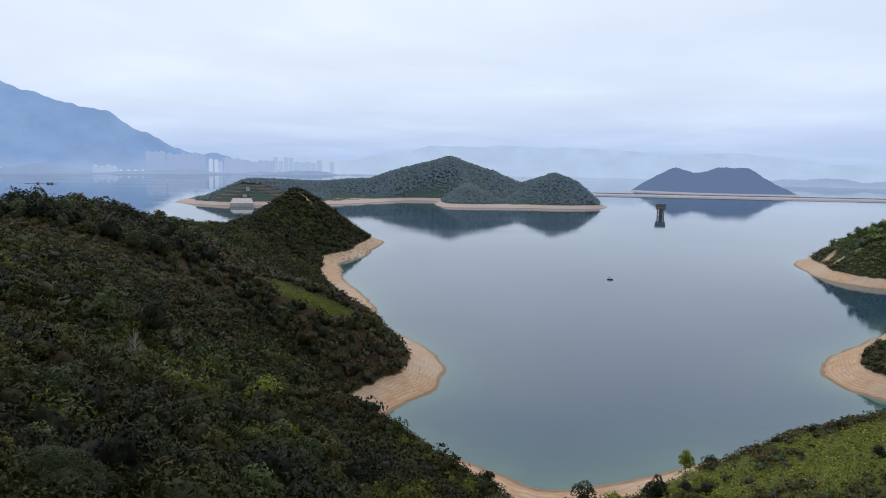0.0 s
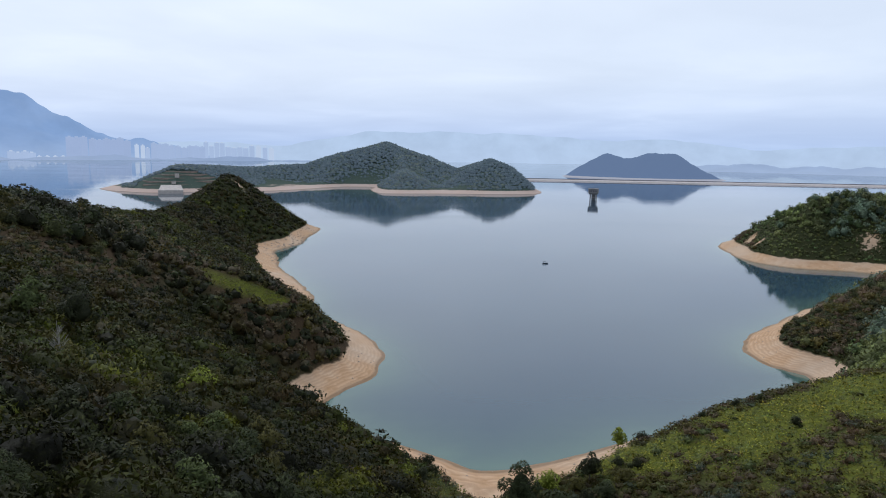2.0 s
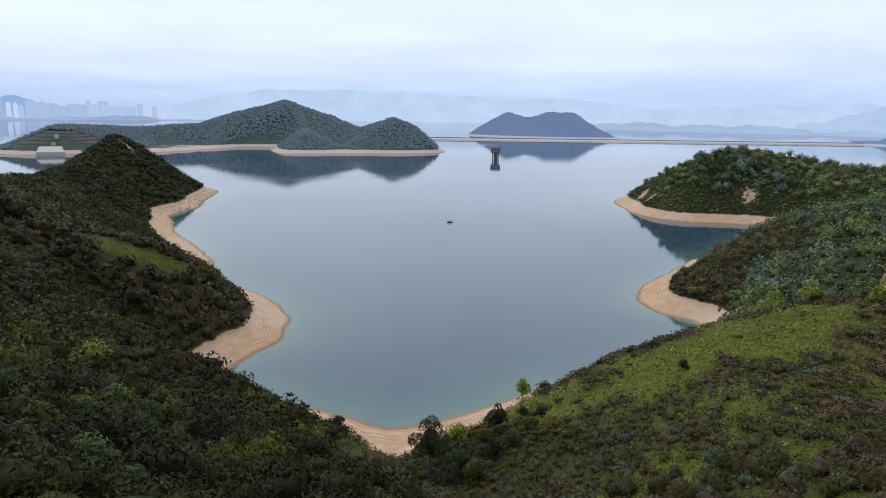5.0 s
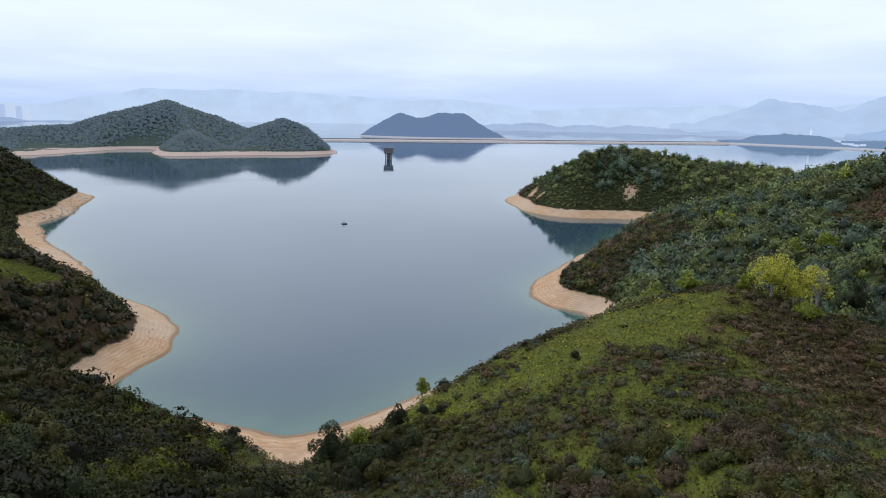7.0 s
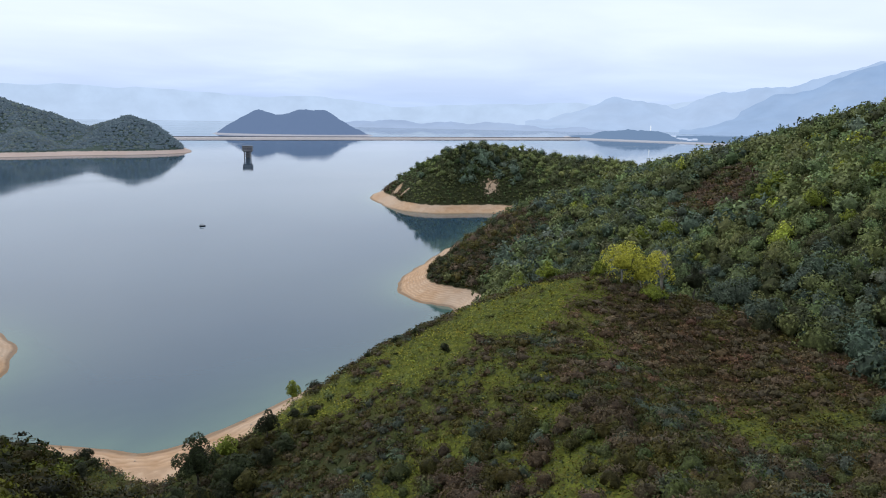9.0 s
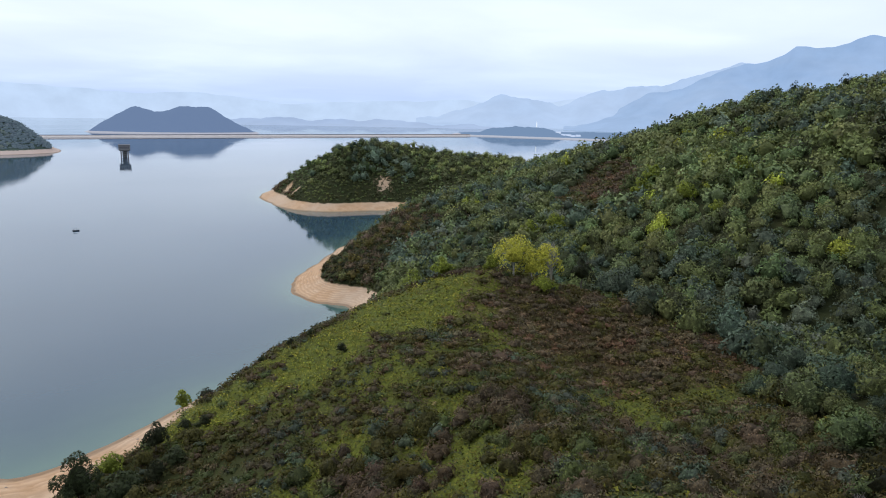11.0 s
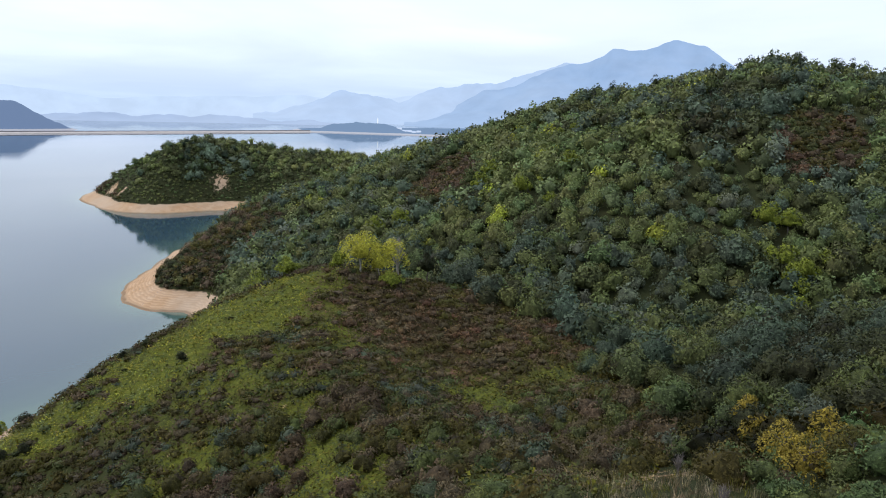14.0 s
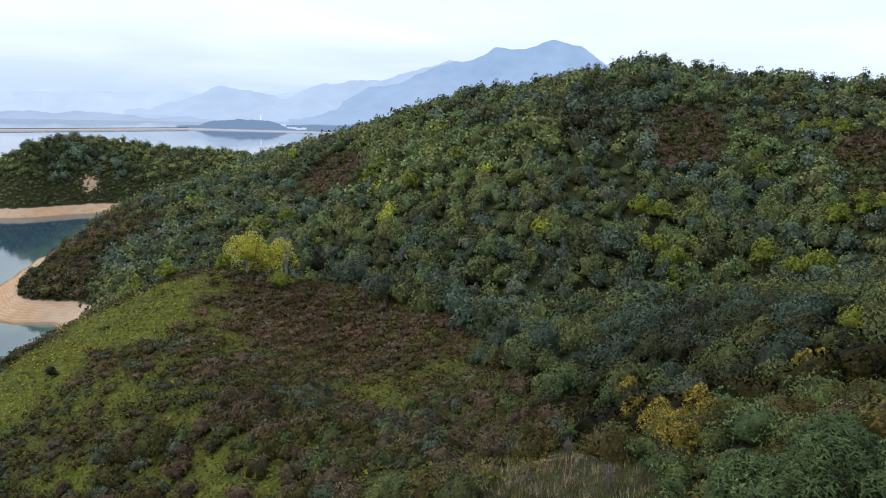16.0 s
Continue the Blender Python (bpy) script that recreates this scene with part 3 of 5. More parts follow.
SHRUB_LOW = [crown(190 + k, 84, 0.115, 11, 1.0, 0.62, 0.0, 0.4, ruffle=1.0, core=0.6, fine=1, inner_shade=0.9) for k in range(8)]
SHRUB_FAR = [crown(200 + k, 40, 0.14, 6, 1.0, 1.0, 0.0, 0.55, ruffle=0.8, core=0.8, fine=1, inner_shade=0.85) for k in range(7)]
FERN = [grass_clump(220 + k, 13, 0.2) for k in range(6)]


def spread(name, label, category, protos, x, y, scale, colour, seed, mat=LEAF, sink=0.15):
    r = np.random.default_rng(seed)
    z = height(x, y) - sink * scale
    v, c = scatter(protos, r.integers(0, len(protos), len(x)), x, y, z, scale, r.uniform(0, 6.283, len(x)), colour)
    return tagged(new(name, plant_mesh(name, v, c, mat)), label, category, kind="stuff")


def around(x, y):
    return np.hypot(x, y), np.degrees(np.arctan2(x, y))


def r_here(x, y):
    return np.hypot(x, y)


def dry(x, y, level=8.2):
    return (height(x, y) > level) & (bare_ground(x, y) < 0.35)


def spur_turf(x, y):
    """Over 0 on the strip of short grass along the spur."""
    return in_lobe(x, y, -60, 328, 26, 7, 27) + 0.4 * wobble(x, y, 12)


# shrubs on the slopes, in belts by distance from the camera and within its bearings
def shrub_belt(name, label, r0, r1, gap, protos, size, seed, bearing=112):
    x, y = places(-r1, r1, -80, r1, gap, seed)
    r, az = around(x, y)
    k = (r > r0) & (r < r1) & (az > (-42 if r0 < 120 else -36)) & (az < (bearing if r0 < 120 else 100))
    x, y = x[k], y[k]
    rr = np.random.default_rng(seed + 1)
    k = dry(x, y) & (woods(x, y) < 0.15) & (in_lobe(x, y, 58, 17, 18, 6, 35) < 0) & (spur_turf(x, y) < rr.uniform(-0.1, 0.5, len(x))) & ~((knoll(x, y) > 0) & (thicket(x, y) < rr.uniform(-0.55, 0.3, len(x))))
    # thinned where the camera doesn't see the slope
    x, y = x[k], y[k]
    out_of_sight = ((np.hypot(x, y) < 62) & (x > 0) & (y > 20)) | (x < -200 - 0.02 * y) & (y < 600) | (x > 540)
    keep = ~(out_of_sight & (rr.random(len(x)) < 0.7))
    x, y = x[keep], y[keep]
    n = len(x)
    on_knoll, head = knoll(x, y) + rr.normal(0, 0.05, n) > 0, headland(x, y) + rr.normal(0, 0.08, n) > 0
    scale = size * rr.uniform(0.6, 1.3, n) * np.where(on_knoll, rr.uniform(0.75, 1.35, n), np.where(head, 1.1, 1.0))
    crest = brown_crest(x, y) + rr.normal(0, 0.22, n) > 0.0
    scale = np.where(crest & on_knoll, scale * 1.12, scale)
    scale = np.where(~on_knoll & ~head & (r_here(x, y) > 125) & (r_here(x, y) < 300), scale * 1.25, scale)
    tall = np.where(rr.random(n) < 0.3, rr.uniform(1.3, 2.1, n), 1.12)
    scale = np.where(~on_knoll & ~head & (r_here(x, y) < 330), scale * tall, scale)
    # camera-facing slope's shade put into the colour: greens under half their brightness
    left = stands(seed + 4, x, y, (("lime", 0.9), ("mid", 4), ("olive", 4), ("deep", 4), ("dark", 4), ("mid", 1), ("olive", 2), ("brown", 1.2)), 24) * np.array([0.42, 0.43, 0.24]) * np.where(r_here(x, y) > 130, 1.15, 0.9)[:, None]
    left = np.where((x > 150)[:, None], stands(seed + 6, x, y, (("mid", 2), ("olive", 3), ("brown", 3), ("russet", 1)), 30), left)
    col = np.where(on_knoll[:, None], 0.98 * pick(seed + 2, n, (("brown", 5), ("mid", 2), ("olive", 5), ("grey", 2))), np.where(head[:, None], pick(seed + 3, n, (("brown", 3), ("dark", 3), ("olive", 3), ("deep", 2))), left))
    col = np.where((on_knoll & crest)[:, None], 1.15 * pick(seed + 7, n, (("brown", 5), ("russet", 2), ("olive", 3))), col)
    beside = (x > 15) & (r_here(x, y) < 78) & ~on_knoll
    col = np.where(beside[:, None], 1.2 * pick(seed + 8, n, (("olive", 4), ("mid", 3), ("brown", 1), ("leafy", 2))), col)
    scale = np.where(beside, scale * 0.62, scale)
    sink = np.where(on_knoll, 0.14, np.where((r_here(x, y) > 135) & (rr.random(n) < 0.85), 0.36, 0.15))
    if r0 == 125:
        k = on_knoll
        spread("knoll_scrub", "low ragged brown and olive scrub on the knoll", "shrubs", SHRUB_LOW, x[k], y[k], 1.15 * scale[k], col[k] * (1 + 0.3 * wobble(x[k], y[k], 11, 2))[:, None], seed + 9, LEAF, sink[k])
        x, y, scale, col, sink = x[~k], y[~k], scale[~k], col[~k], sink[~k]
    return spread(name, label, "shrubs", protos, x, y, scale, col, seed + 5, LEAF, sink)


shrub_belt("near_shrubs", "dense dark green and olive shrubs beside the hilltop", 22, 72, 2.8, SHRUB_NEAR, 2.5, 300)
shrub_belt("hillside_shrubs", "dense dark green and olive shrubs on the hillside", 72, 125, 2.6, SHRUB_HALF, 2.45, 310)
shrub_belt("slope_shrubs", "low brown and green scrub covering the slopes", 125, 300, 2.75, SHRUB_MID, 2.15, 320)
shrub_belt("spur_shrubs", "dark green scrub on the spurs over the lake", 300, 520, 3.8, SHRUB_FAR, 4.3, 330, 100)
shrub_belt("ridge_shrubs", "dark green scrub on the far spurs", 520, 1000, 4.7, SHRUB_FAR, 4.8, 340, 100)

# fern and grass between the shrubs of the open slopes
fx, fy = places(0, 260, 10, 290, 1.38, 360)
k = (knoll(fx, fy) > -0.05) & dry(fx, fy) & ((thicket(fx, fy) < 0.4) | (brown_crest(fx, fy) > -0.1))
fx, fy = fx[k], fy[k]
tx, ty = places(-100, -20, 300, 360, 1.5, 366)
k = (spur_turf(tx, ty) > 0) & dry(tx, ty)
fx, fy = np.concatenate([fx, tx[k]]), np.concatenate([fy, ty[k]])
lakeside = np.clip(3 * in_lobe(fx, fy, 118, 156, 70, 28, -24) + 0.3, 0, 1)[:, None]
lush = (thicket(fx, fy) + 0.5 * wobble(fx, fy, 9, 2) < -0.25)[:, None]
fern_colour = np.where(lush, (0.62 + 0.55 * lakeside) * pick(362, len(fx), (("fern", 5), ("mid", 4), ("lime", 0.2))), 0.8 * pick(364, len(fx), (("fern", 2), ("mid", 2), ("olive", 5), ("brown", 2))))
fern_colour = np.where((brown_crest(fx, fy) + 0.3 * wobble(fx, fy, 5, 2) > 0.05)[:, None], 1.08 * pick(365, len(fx), (("brown", 5), ("olive", 3), ("russet", 1.5))), fern_colour)
spread("fern_sward", "bright yellow-green fern and grass sward on the knoll", "grass", FERN, fx, fy, np.random.default_rng(361).uniform(0.6, 2.0, len(fx)), fern_colour * (1 + 0.35 * wobble(fx, fy, 4, 2))[:, None], 363, LEAF, 0.1)
set_floats(ground.data, "heath", np.clip(np.maximum(1.6 * brown_crest(GX, GY) + 0.5 + 0.5 * wobble(GX, GY, 7, 2), np.maximum(3 * headland(GX, GY) + 0.4, ((np.hypot(GX, GY) < 1710) & (GY > 1450) & (GX < -330)) * 1.0)), 0, 1))
set_floats(ground.data, "turf", np.maximum(np.clip(knoll(GX, GY) * 5, 0, 1) * np.clip(0.75 - thicket(GX, GY), 0.1, 1), np.clip(3 * spur_turf(GX, GY), 0, 1)))


def reed_clump(seed, blades):
    """Upright dry grass blades with a few seed heads."""
    r = np.random.default_rng(seed)
    foot = np.stack([r.normal(0, 0.35, blades), r.normal(0, 0.35, blades), np.zeros(blades)], 1)
    tip = foot + np.stack([r.normal(0, 0.22, blades), r.normal(0, 0.22, blades), r.uniform(0.6, 1.3, blades)], 1)
    side = unit(np.stack([r.normal(size=blades), r.normal(size=blades), np.zeros(blades)], 1)) * 0.022
    tri = np.stack([foot - side, foot + side, tip], 1).reshape(-1, 3)
    soft = np.tile(np.array([[0, 0, 1.0]]), (len(tri), 1))
    return np.concatenate([tri, soft, np.repeat(r.uniform(0.6, 1.4, blades), 3)[:, None]], 1)


gx, gy = places(40, 78, 4, 40, 1.1, 380)
k = (in_lobe(gx, gy, 58, 17, 20, 8, 35) + 0.4 * wobble(gx, gy, 6) > 0) & dry(gx, gy)
gx, gy = gx[k], gy[k]
spread("dry_grass", "tall straw-coloured dry grass beside the bare path", "grass", [reed_clump(385 + q, 30) for q in range(4)], gx, gy, np.random.default_rng(381).uniform(0.5, 1.1, len(gx)), 1.8 * pick(382, len(gx), (("straw", 5), ("fern", 1), ("olive", 1))), 383, LEAF, 0.0)


# woods
def wood_belt(name, label, r0, r1, gap, protos, size, seed, mat=LEAF, sink=0.1):
    x, y = places(-260, 720, -90, 860, gap, seed)
    r, az = around(x, y)
    k = (r > r0) & (r < r1) & (az > -42) & (az < (112 if r0 < 120 else 101))
    x, y = x[k], y[k]
    rr = np.random.default_rng(seed + 1)
    behind = (x > 535) | (np.hypot(x - 500, y - 640) < 200) & (y > 690)
    low_cape = (np.hypot(x - 470, y - 630) < 190) & (height(x, y) < rr.uniform(16, 40, len(x)))
    k = dry(x, y, 9.0) & (woods(x, y) > 0.05) & ~(behind & (rr.random(len(x)) < 0.4)) & ~low_cape
    x, y = x[k], y[k]
    n = len(x)
    col = stands(seed + 2, x, y, (("lime", 0.3), ("mid", 5), ("leafy", 2.5), ("deep", 3), ("blue", 6), ("deep", 3), ("mid", 3), ("grey", 0.8)), 55, 0.35)
    fresh = np.maximum(in_lobe(x, y, 335, 162, 85, 42, 40), in_lobe(x, y, 410, 232, 70, 40, 45)) + 0.35 * wobble(x, y, 18, 2) > rr.uniform(0.0, 0.35, n)
    col = np.where(fresh[:, None], stands(seed + 9, x, y, (("mid", 5), ("lime", 0.15), ("leafy", 4)), 20, 0.4), col)
    # darker kinds on the hillside, and in the gully to paint its shade
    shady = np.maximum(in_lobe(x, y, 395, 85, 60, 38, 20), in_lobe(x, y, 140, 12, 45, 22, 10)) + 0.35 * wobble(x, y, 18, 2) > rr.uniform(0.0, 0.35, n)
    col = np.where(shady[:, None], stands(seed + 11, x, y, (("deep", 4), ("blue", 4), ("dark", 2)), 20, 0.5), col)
    scrubby = in_lobe(x, y, 275, 375, 115, 55, 40) + 0.3 * wobble(x, y, 25, 2)
    low = scrubby > rr.uniform(0.0, 0.3, n)
    col = np.where(low[:, None], 0.8 * stands(seed + 13, x, y, (("deep", 3), ("olive", 4), ("brown", 4), ("mid", 2), ("dark", 2)), 22, 0.5), col)
    near_cape = np.hypot(x - 470, y - 630) < 190
    col = np.where(near_cape[:, None], 1.5 * stands(seed + 6, x, y, (("mid", 2), ("deep", 5), ("blue", 3)), 40, 0.3), col)
    big = 1 + 0.3 * wobble(x, y, 40, 2)
    # leaf colours brighten out to 330 m: the hill's haze put into the colour
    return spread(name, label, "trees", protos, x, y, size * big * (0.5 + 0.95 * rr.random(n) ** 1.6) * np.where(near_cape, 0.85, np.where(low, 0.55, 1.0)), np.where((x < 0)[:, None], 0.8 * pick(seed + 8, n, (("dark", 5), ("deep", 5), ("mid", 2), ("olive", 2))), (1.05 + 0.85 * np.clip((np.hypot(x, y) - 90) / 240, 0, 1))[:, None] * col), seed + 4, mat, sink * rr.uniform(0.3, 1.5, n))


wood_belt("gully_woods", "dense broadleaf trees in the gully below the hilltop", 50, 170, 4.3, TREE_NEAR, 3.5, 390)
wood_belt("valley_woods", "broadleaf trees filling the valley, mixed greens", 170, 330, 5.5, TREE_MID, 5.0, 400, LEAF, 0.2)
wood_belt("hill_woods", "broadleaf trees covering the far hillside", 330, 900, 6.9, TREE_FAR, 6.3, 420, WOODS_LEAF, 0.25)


# low scrub between the trees of the cape
x, y = places(330, 600, 470, 790, 3.6, 440)
k = dry(x, y, 8.4) & (np.hypot(x - 470, y - 630) < 200) & (np.hypot(x, y) < 900) & (x < 560)
x, y = x[k], y[k]
spread("cape_scrub", "low green scrub covering the cape's slopes", "shrubs", SHRUB_FAR, x, y, np.random.default_rng(441).uniform(1.9, 3.4, len(x)), 2.1 * stands(442, x, y, (("mid", 5), ("deep", 4), ("leafy", 2)), 35, 0.2), 443, WOODS_LEAF, 0.3)


# brown and olive scrub on the point beside the cape
x, y = places(170, 390, 290, 500, 2.9, 446)
k = dry(x, y, 7.6) & (in_lobe(x, y, 270, 368, 130, 68, 40) > 0) & (np.hypot(x, y) > 340)
x, y = x[k], y[k]
spread("point_scrub", "low dark brown and olive scrub on the wooded point", "shrubs", SHRUB_FAR, x, y, np.random.default_rng(447).uniform(1.6, 3.2, len(x)), 0.95 * stands(448, x, y, (("brown", 3), ("deep", 4), ("olive", 3), ("mid", 2), ("dark", 1)), 18, 0.6), 449, LEAF, 0.2)


# ---- woods of the islands ----
def island_woods(name, label, line, gap, size, seed, table, level=9.0):
    lo, hi = line.min(0), line.max(0)
    x, y = places(lo[0], hi[0], lo[1], hi[1], gap, seed)
    h, az = height(x, y), np.degrees(np.arctan2(x, y))
    cut_face = (az > -18.6) & (az < -12.8) & (h < 47) & (np.hypot(x, y) < 1700)
    k = (h > level) & ~cut_face
    x, y = x[k], y[k]
    r = np.random.default_rng(seed)
    protos = [crown(seed + q, 12, 0.2, 5, 1.0, 0.85, 0.0, 0.6, fine=1, core=0.84, inner_shade=0.95) for q in range(6)]
    return spread(name, label, "trees", protos, x, y, size * r.uniform(0.7, 1.3, len(x)), 1.25 * stands(seed + 1, x, y, table, 90, 0.4), seed + 2, ISLAND_HAZE_LEAF, 0.32)


# the far green carries haze in its colour: lighter and bluer than near leaves
FAR_TABLE = (("deep", 1), ("mid", 1), ("far", 8))
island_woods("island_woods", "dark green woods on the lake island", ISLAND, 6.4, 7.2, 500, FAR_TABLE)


# ---- far hills and shores: a hazy backdrop ----
def skyline(name, label, spots, dist, depth, veil, amount, seed, rough=1.0, mist=260.0):
    """A far range: its crest runs through the bearings and elevations given (degrees), seen from the hill."""
    n = 240
    az = np.linspace(spots[0][0], spots[-1][0], n)
    el = np.interp(az, [s[0] for s in spots], [s[1] for s in spots])
    r = np.random.default_rng(seed)
    k = np.arange(n)
    jag = sum(np.sin(k * f + p) / f for f, p in zip((0.11, 0.23, 0.41, 0.83, 1.4), r.uniform(0, 6, 5))) * 0.012 * rough
    top = 110 + dist * np.tan(np.radians(el + jag))
    rows = 11
    verts = []
    for j in range(rows):
        u = j / (rows - 1)
        d = dist - depth * (1 - u) + 0.35 * depth * np.sin(k * 0.17 + 5 * u + seed) * u * (1 - u)
        verts.append(np.stack([np.sin(np.radians(az)) * d, np.cos(np.radians(az)) * d, -2 + np.maximum(top, 1) * u ** 1.2], 1))
    back = verts[-1].copy()
    back[:, 2] = -2
    verts.append(back * np.array([1.01, 1.01, 1]))
    i = (np.arange(rows)[:, None] * n + np.arange(n - 1)).ravel()
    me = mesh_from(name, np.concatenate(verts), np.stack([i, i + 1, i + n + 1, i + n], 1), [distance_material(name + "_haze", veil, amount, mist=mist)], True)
    return tagged(new(name, me), label, "hills", kind="structure")


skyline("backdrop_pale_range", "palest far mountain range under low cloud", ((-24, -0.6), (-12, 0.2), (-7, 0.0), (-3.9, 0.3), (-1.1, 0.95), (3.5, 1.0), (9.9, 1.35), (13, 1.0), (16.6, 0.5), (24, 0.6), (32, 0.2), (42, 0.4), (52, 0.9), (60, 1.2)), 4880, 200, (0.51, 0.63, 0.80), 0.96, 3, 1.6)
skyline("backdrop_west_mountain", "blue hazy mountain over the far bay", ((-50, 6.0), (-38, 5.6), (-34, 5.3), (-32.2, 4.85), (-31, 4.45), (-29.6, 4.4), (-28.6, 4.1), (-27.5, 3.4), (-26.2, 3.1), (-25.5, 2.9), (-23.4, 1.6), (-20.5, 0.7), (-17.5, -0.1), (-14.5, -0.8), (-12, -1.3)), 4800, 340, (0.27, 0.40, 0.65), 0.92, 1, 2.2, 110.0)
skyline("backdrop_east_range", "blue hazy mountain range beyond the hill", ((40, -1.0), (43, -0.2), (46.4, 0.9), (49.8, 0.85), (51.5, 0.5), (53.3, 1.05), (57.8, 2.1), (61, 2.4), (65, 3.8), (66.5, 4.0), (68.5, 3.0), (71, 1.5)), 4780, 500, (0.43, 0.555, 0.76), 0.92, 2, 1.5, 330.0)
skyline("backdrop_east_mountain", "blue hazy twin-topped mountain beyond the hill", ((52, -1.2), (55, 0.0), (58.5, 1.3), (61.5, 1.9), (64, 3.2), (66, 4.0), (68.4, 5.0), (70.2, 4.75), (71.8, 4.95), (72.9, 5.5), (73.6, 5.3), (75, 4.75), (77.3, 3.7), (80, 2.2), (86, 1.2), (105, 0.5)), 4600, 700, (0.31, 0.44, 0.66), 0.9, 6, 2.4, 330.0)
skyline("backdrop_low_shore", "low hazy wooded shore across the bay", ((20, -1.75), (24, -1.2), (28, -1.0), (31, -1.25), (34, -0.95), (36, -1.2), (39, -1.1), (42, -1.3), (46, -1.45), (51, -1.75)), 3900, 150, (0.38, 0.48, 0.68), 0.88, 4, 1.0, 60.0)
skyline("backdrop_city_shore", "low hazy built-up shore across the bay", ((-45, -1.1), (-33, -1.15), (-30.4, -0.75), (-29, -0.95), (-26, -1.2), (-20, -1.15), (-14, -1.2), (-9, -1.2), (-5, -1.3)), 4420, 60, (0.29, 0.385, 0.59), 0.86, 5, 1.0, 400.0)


def far_island(name, label, land, veil, amount, step):
    lo, hi = land[0].min(0) - 30, land[0].max(0) + 30
    xs, ys = np.arange(lo[0], hi[0], step), np.arange(lo[1], hi[1], step)
    gx, gy = np.meshgrid(xs, ys)
    h = height(gx, gy, (land,))
    h = np.where(h > 7, h + 3.0 * wobble(gx, gy, 40) + 4.0 * wobble(gx, gy, 14) + 2.0, h)
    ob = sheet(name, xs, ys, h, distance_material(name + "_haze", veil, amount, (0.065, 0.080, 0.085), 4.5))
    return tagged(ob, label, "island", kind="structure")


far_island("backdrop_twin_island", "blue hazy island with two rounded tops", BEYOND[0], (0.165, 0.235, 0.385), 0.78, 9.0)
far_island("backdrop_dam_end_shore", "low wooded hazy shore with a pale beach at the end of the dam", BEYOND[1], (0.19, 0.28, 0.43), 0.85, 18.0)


# ---- built things on the lake ----
def thing(name, label, category, m, group=""):
    ob = new(name)
    ob.matrix_world = m
    return tagged(ob, label, category, group)


def tube(bm, p, q, r0, r1, sides=7):
    """A tapered round bar from p to q."""
    p, q = Vector(p), Vector(q)
    m = (q - p).to_track_quat("Z", "Y").to_matrix()
    rings = []
    for c, r in ((p, r0), (q, r1)):
        rings.append([bm.verts.new(c + m @ Vector((r * math.cos(6.2832 * k / sides), r * math.sin(6.2832 * k / sides), 0))) for k in range(sides)])
    for k in range(sides):
        bm.faces.new((rings[0][k], rings[0][(k + 1) % sides], rings[1][(k + 1) % sides], rings[1][k]))
    bm.faces.new(rings[1])
    bm.faces.new(rings[0][::-1])
    return bm


# the intake tower: legs and a screen shaft carrying a tall house
tower = thing("intake_tower", "grey concrete water intake tower standing in the reservoir", "tower", pose(453, 1427, 0, 0, 0, -17))
for sx in (-1, 1):
    for sy in (-1, 1):
        bm = bmesh.new()
        box(bm, sx * 6.3 - 1.1, sx * 6.3 + 1.1, sy * 4.6 - 1.1, sy * 4.6 + 1.1, -25, 13.4)
        part("leg", bm, CONCRETE, tower)
bm = bmesh.new()
box(bm, -3.6, 4.4, -3.8, 3.8, -25, 13.4)
part("shaft", bm, DARK_CONCRETE, tower)
for z in (2.4, 5.6, 8.8):
    bm = bmesh.new()
    box(bm, -7.2, 7.2, -5.5, 5.5, z, z + 0.6)
    part("tie_beam", bm, CONCRETE, tower)
bm = bmesh.new()
box(bm, -8.4, 8.4, -6.6, 6.6, 12.6, 15.2, -2.0)
part("corbel", bm, CONCRETE, tower)
bm = bmesh.new()
box(bm, -10.5, 10.5, -8.6, 8.6, 15.2, 24.0)
house = part("house", bm, CONCRETE, tower)
for i in range(5):
    bm = bmesh.new()
    box(bm, -8.6 + 3.6 * i, -6.4 + 3.6 * i, -8.72, -8.4, 17.6, 21.6)
    part("window", bm, ROADWAY, house)
bm = bmesh.new()
box(bm, -11.0, 11.0, -9.1, 9.1, 24.0, 24.9)
part("roof", bm, DARK_CONCRETE, tower)

# the dam: a rubble bank with a road and a wall along its crest
A_END, B_END = Vector((390, 2300, 0)), Vector((1985, 2030, 0))
run = B_END - A_END
dam = thing("dam", "long straight rubble-faced dam with a road on its crest", "dam", Matrix.Translation(A_END) @ pose(0, 0, 0, 0, 0, math.degrees(math.atan2(run.y, run.x))))
tagged(dam, kind="structure")
LENGTH = run.length


def profile(pts, x0=0.0, x1=LENGTH):
    """A bar of the given cross-section (y, z), along x."""
    b = bmesh.new()
    ends = [[b.verts.new((x, y, z)) for y, z in pts] for x in (x0, x1)]
    n = len(pts)
    for k in range(n):
        b.faces.new((ends[0][k], ends[0][(k + 1) % n], ends[1][(k + 1) % n], ends[1][k]))
    b.faces.new(ends[0][::-1])
    b.faces.new(ends[1])
    return b


part("bank", profile([(-40, -8), (-18, 1.6), (-15, 1.7), (-6, 5.0), (6, 5.0), (36, -8)]), RUBBLE, dam, "pinkish rubble facing")
part("berm", profile([(-22, 0.2), (-16.6, 1.9), (-13.0, 2.6), (-13, 0.2)]), PALE_STONE, dam, "pale stone berm")
part("road", profile([(-5.2, 4.9), (-5.2, 5.3), (5.2, 5.3), (5.2, 4.9)]), ROADWAY, dam)
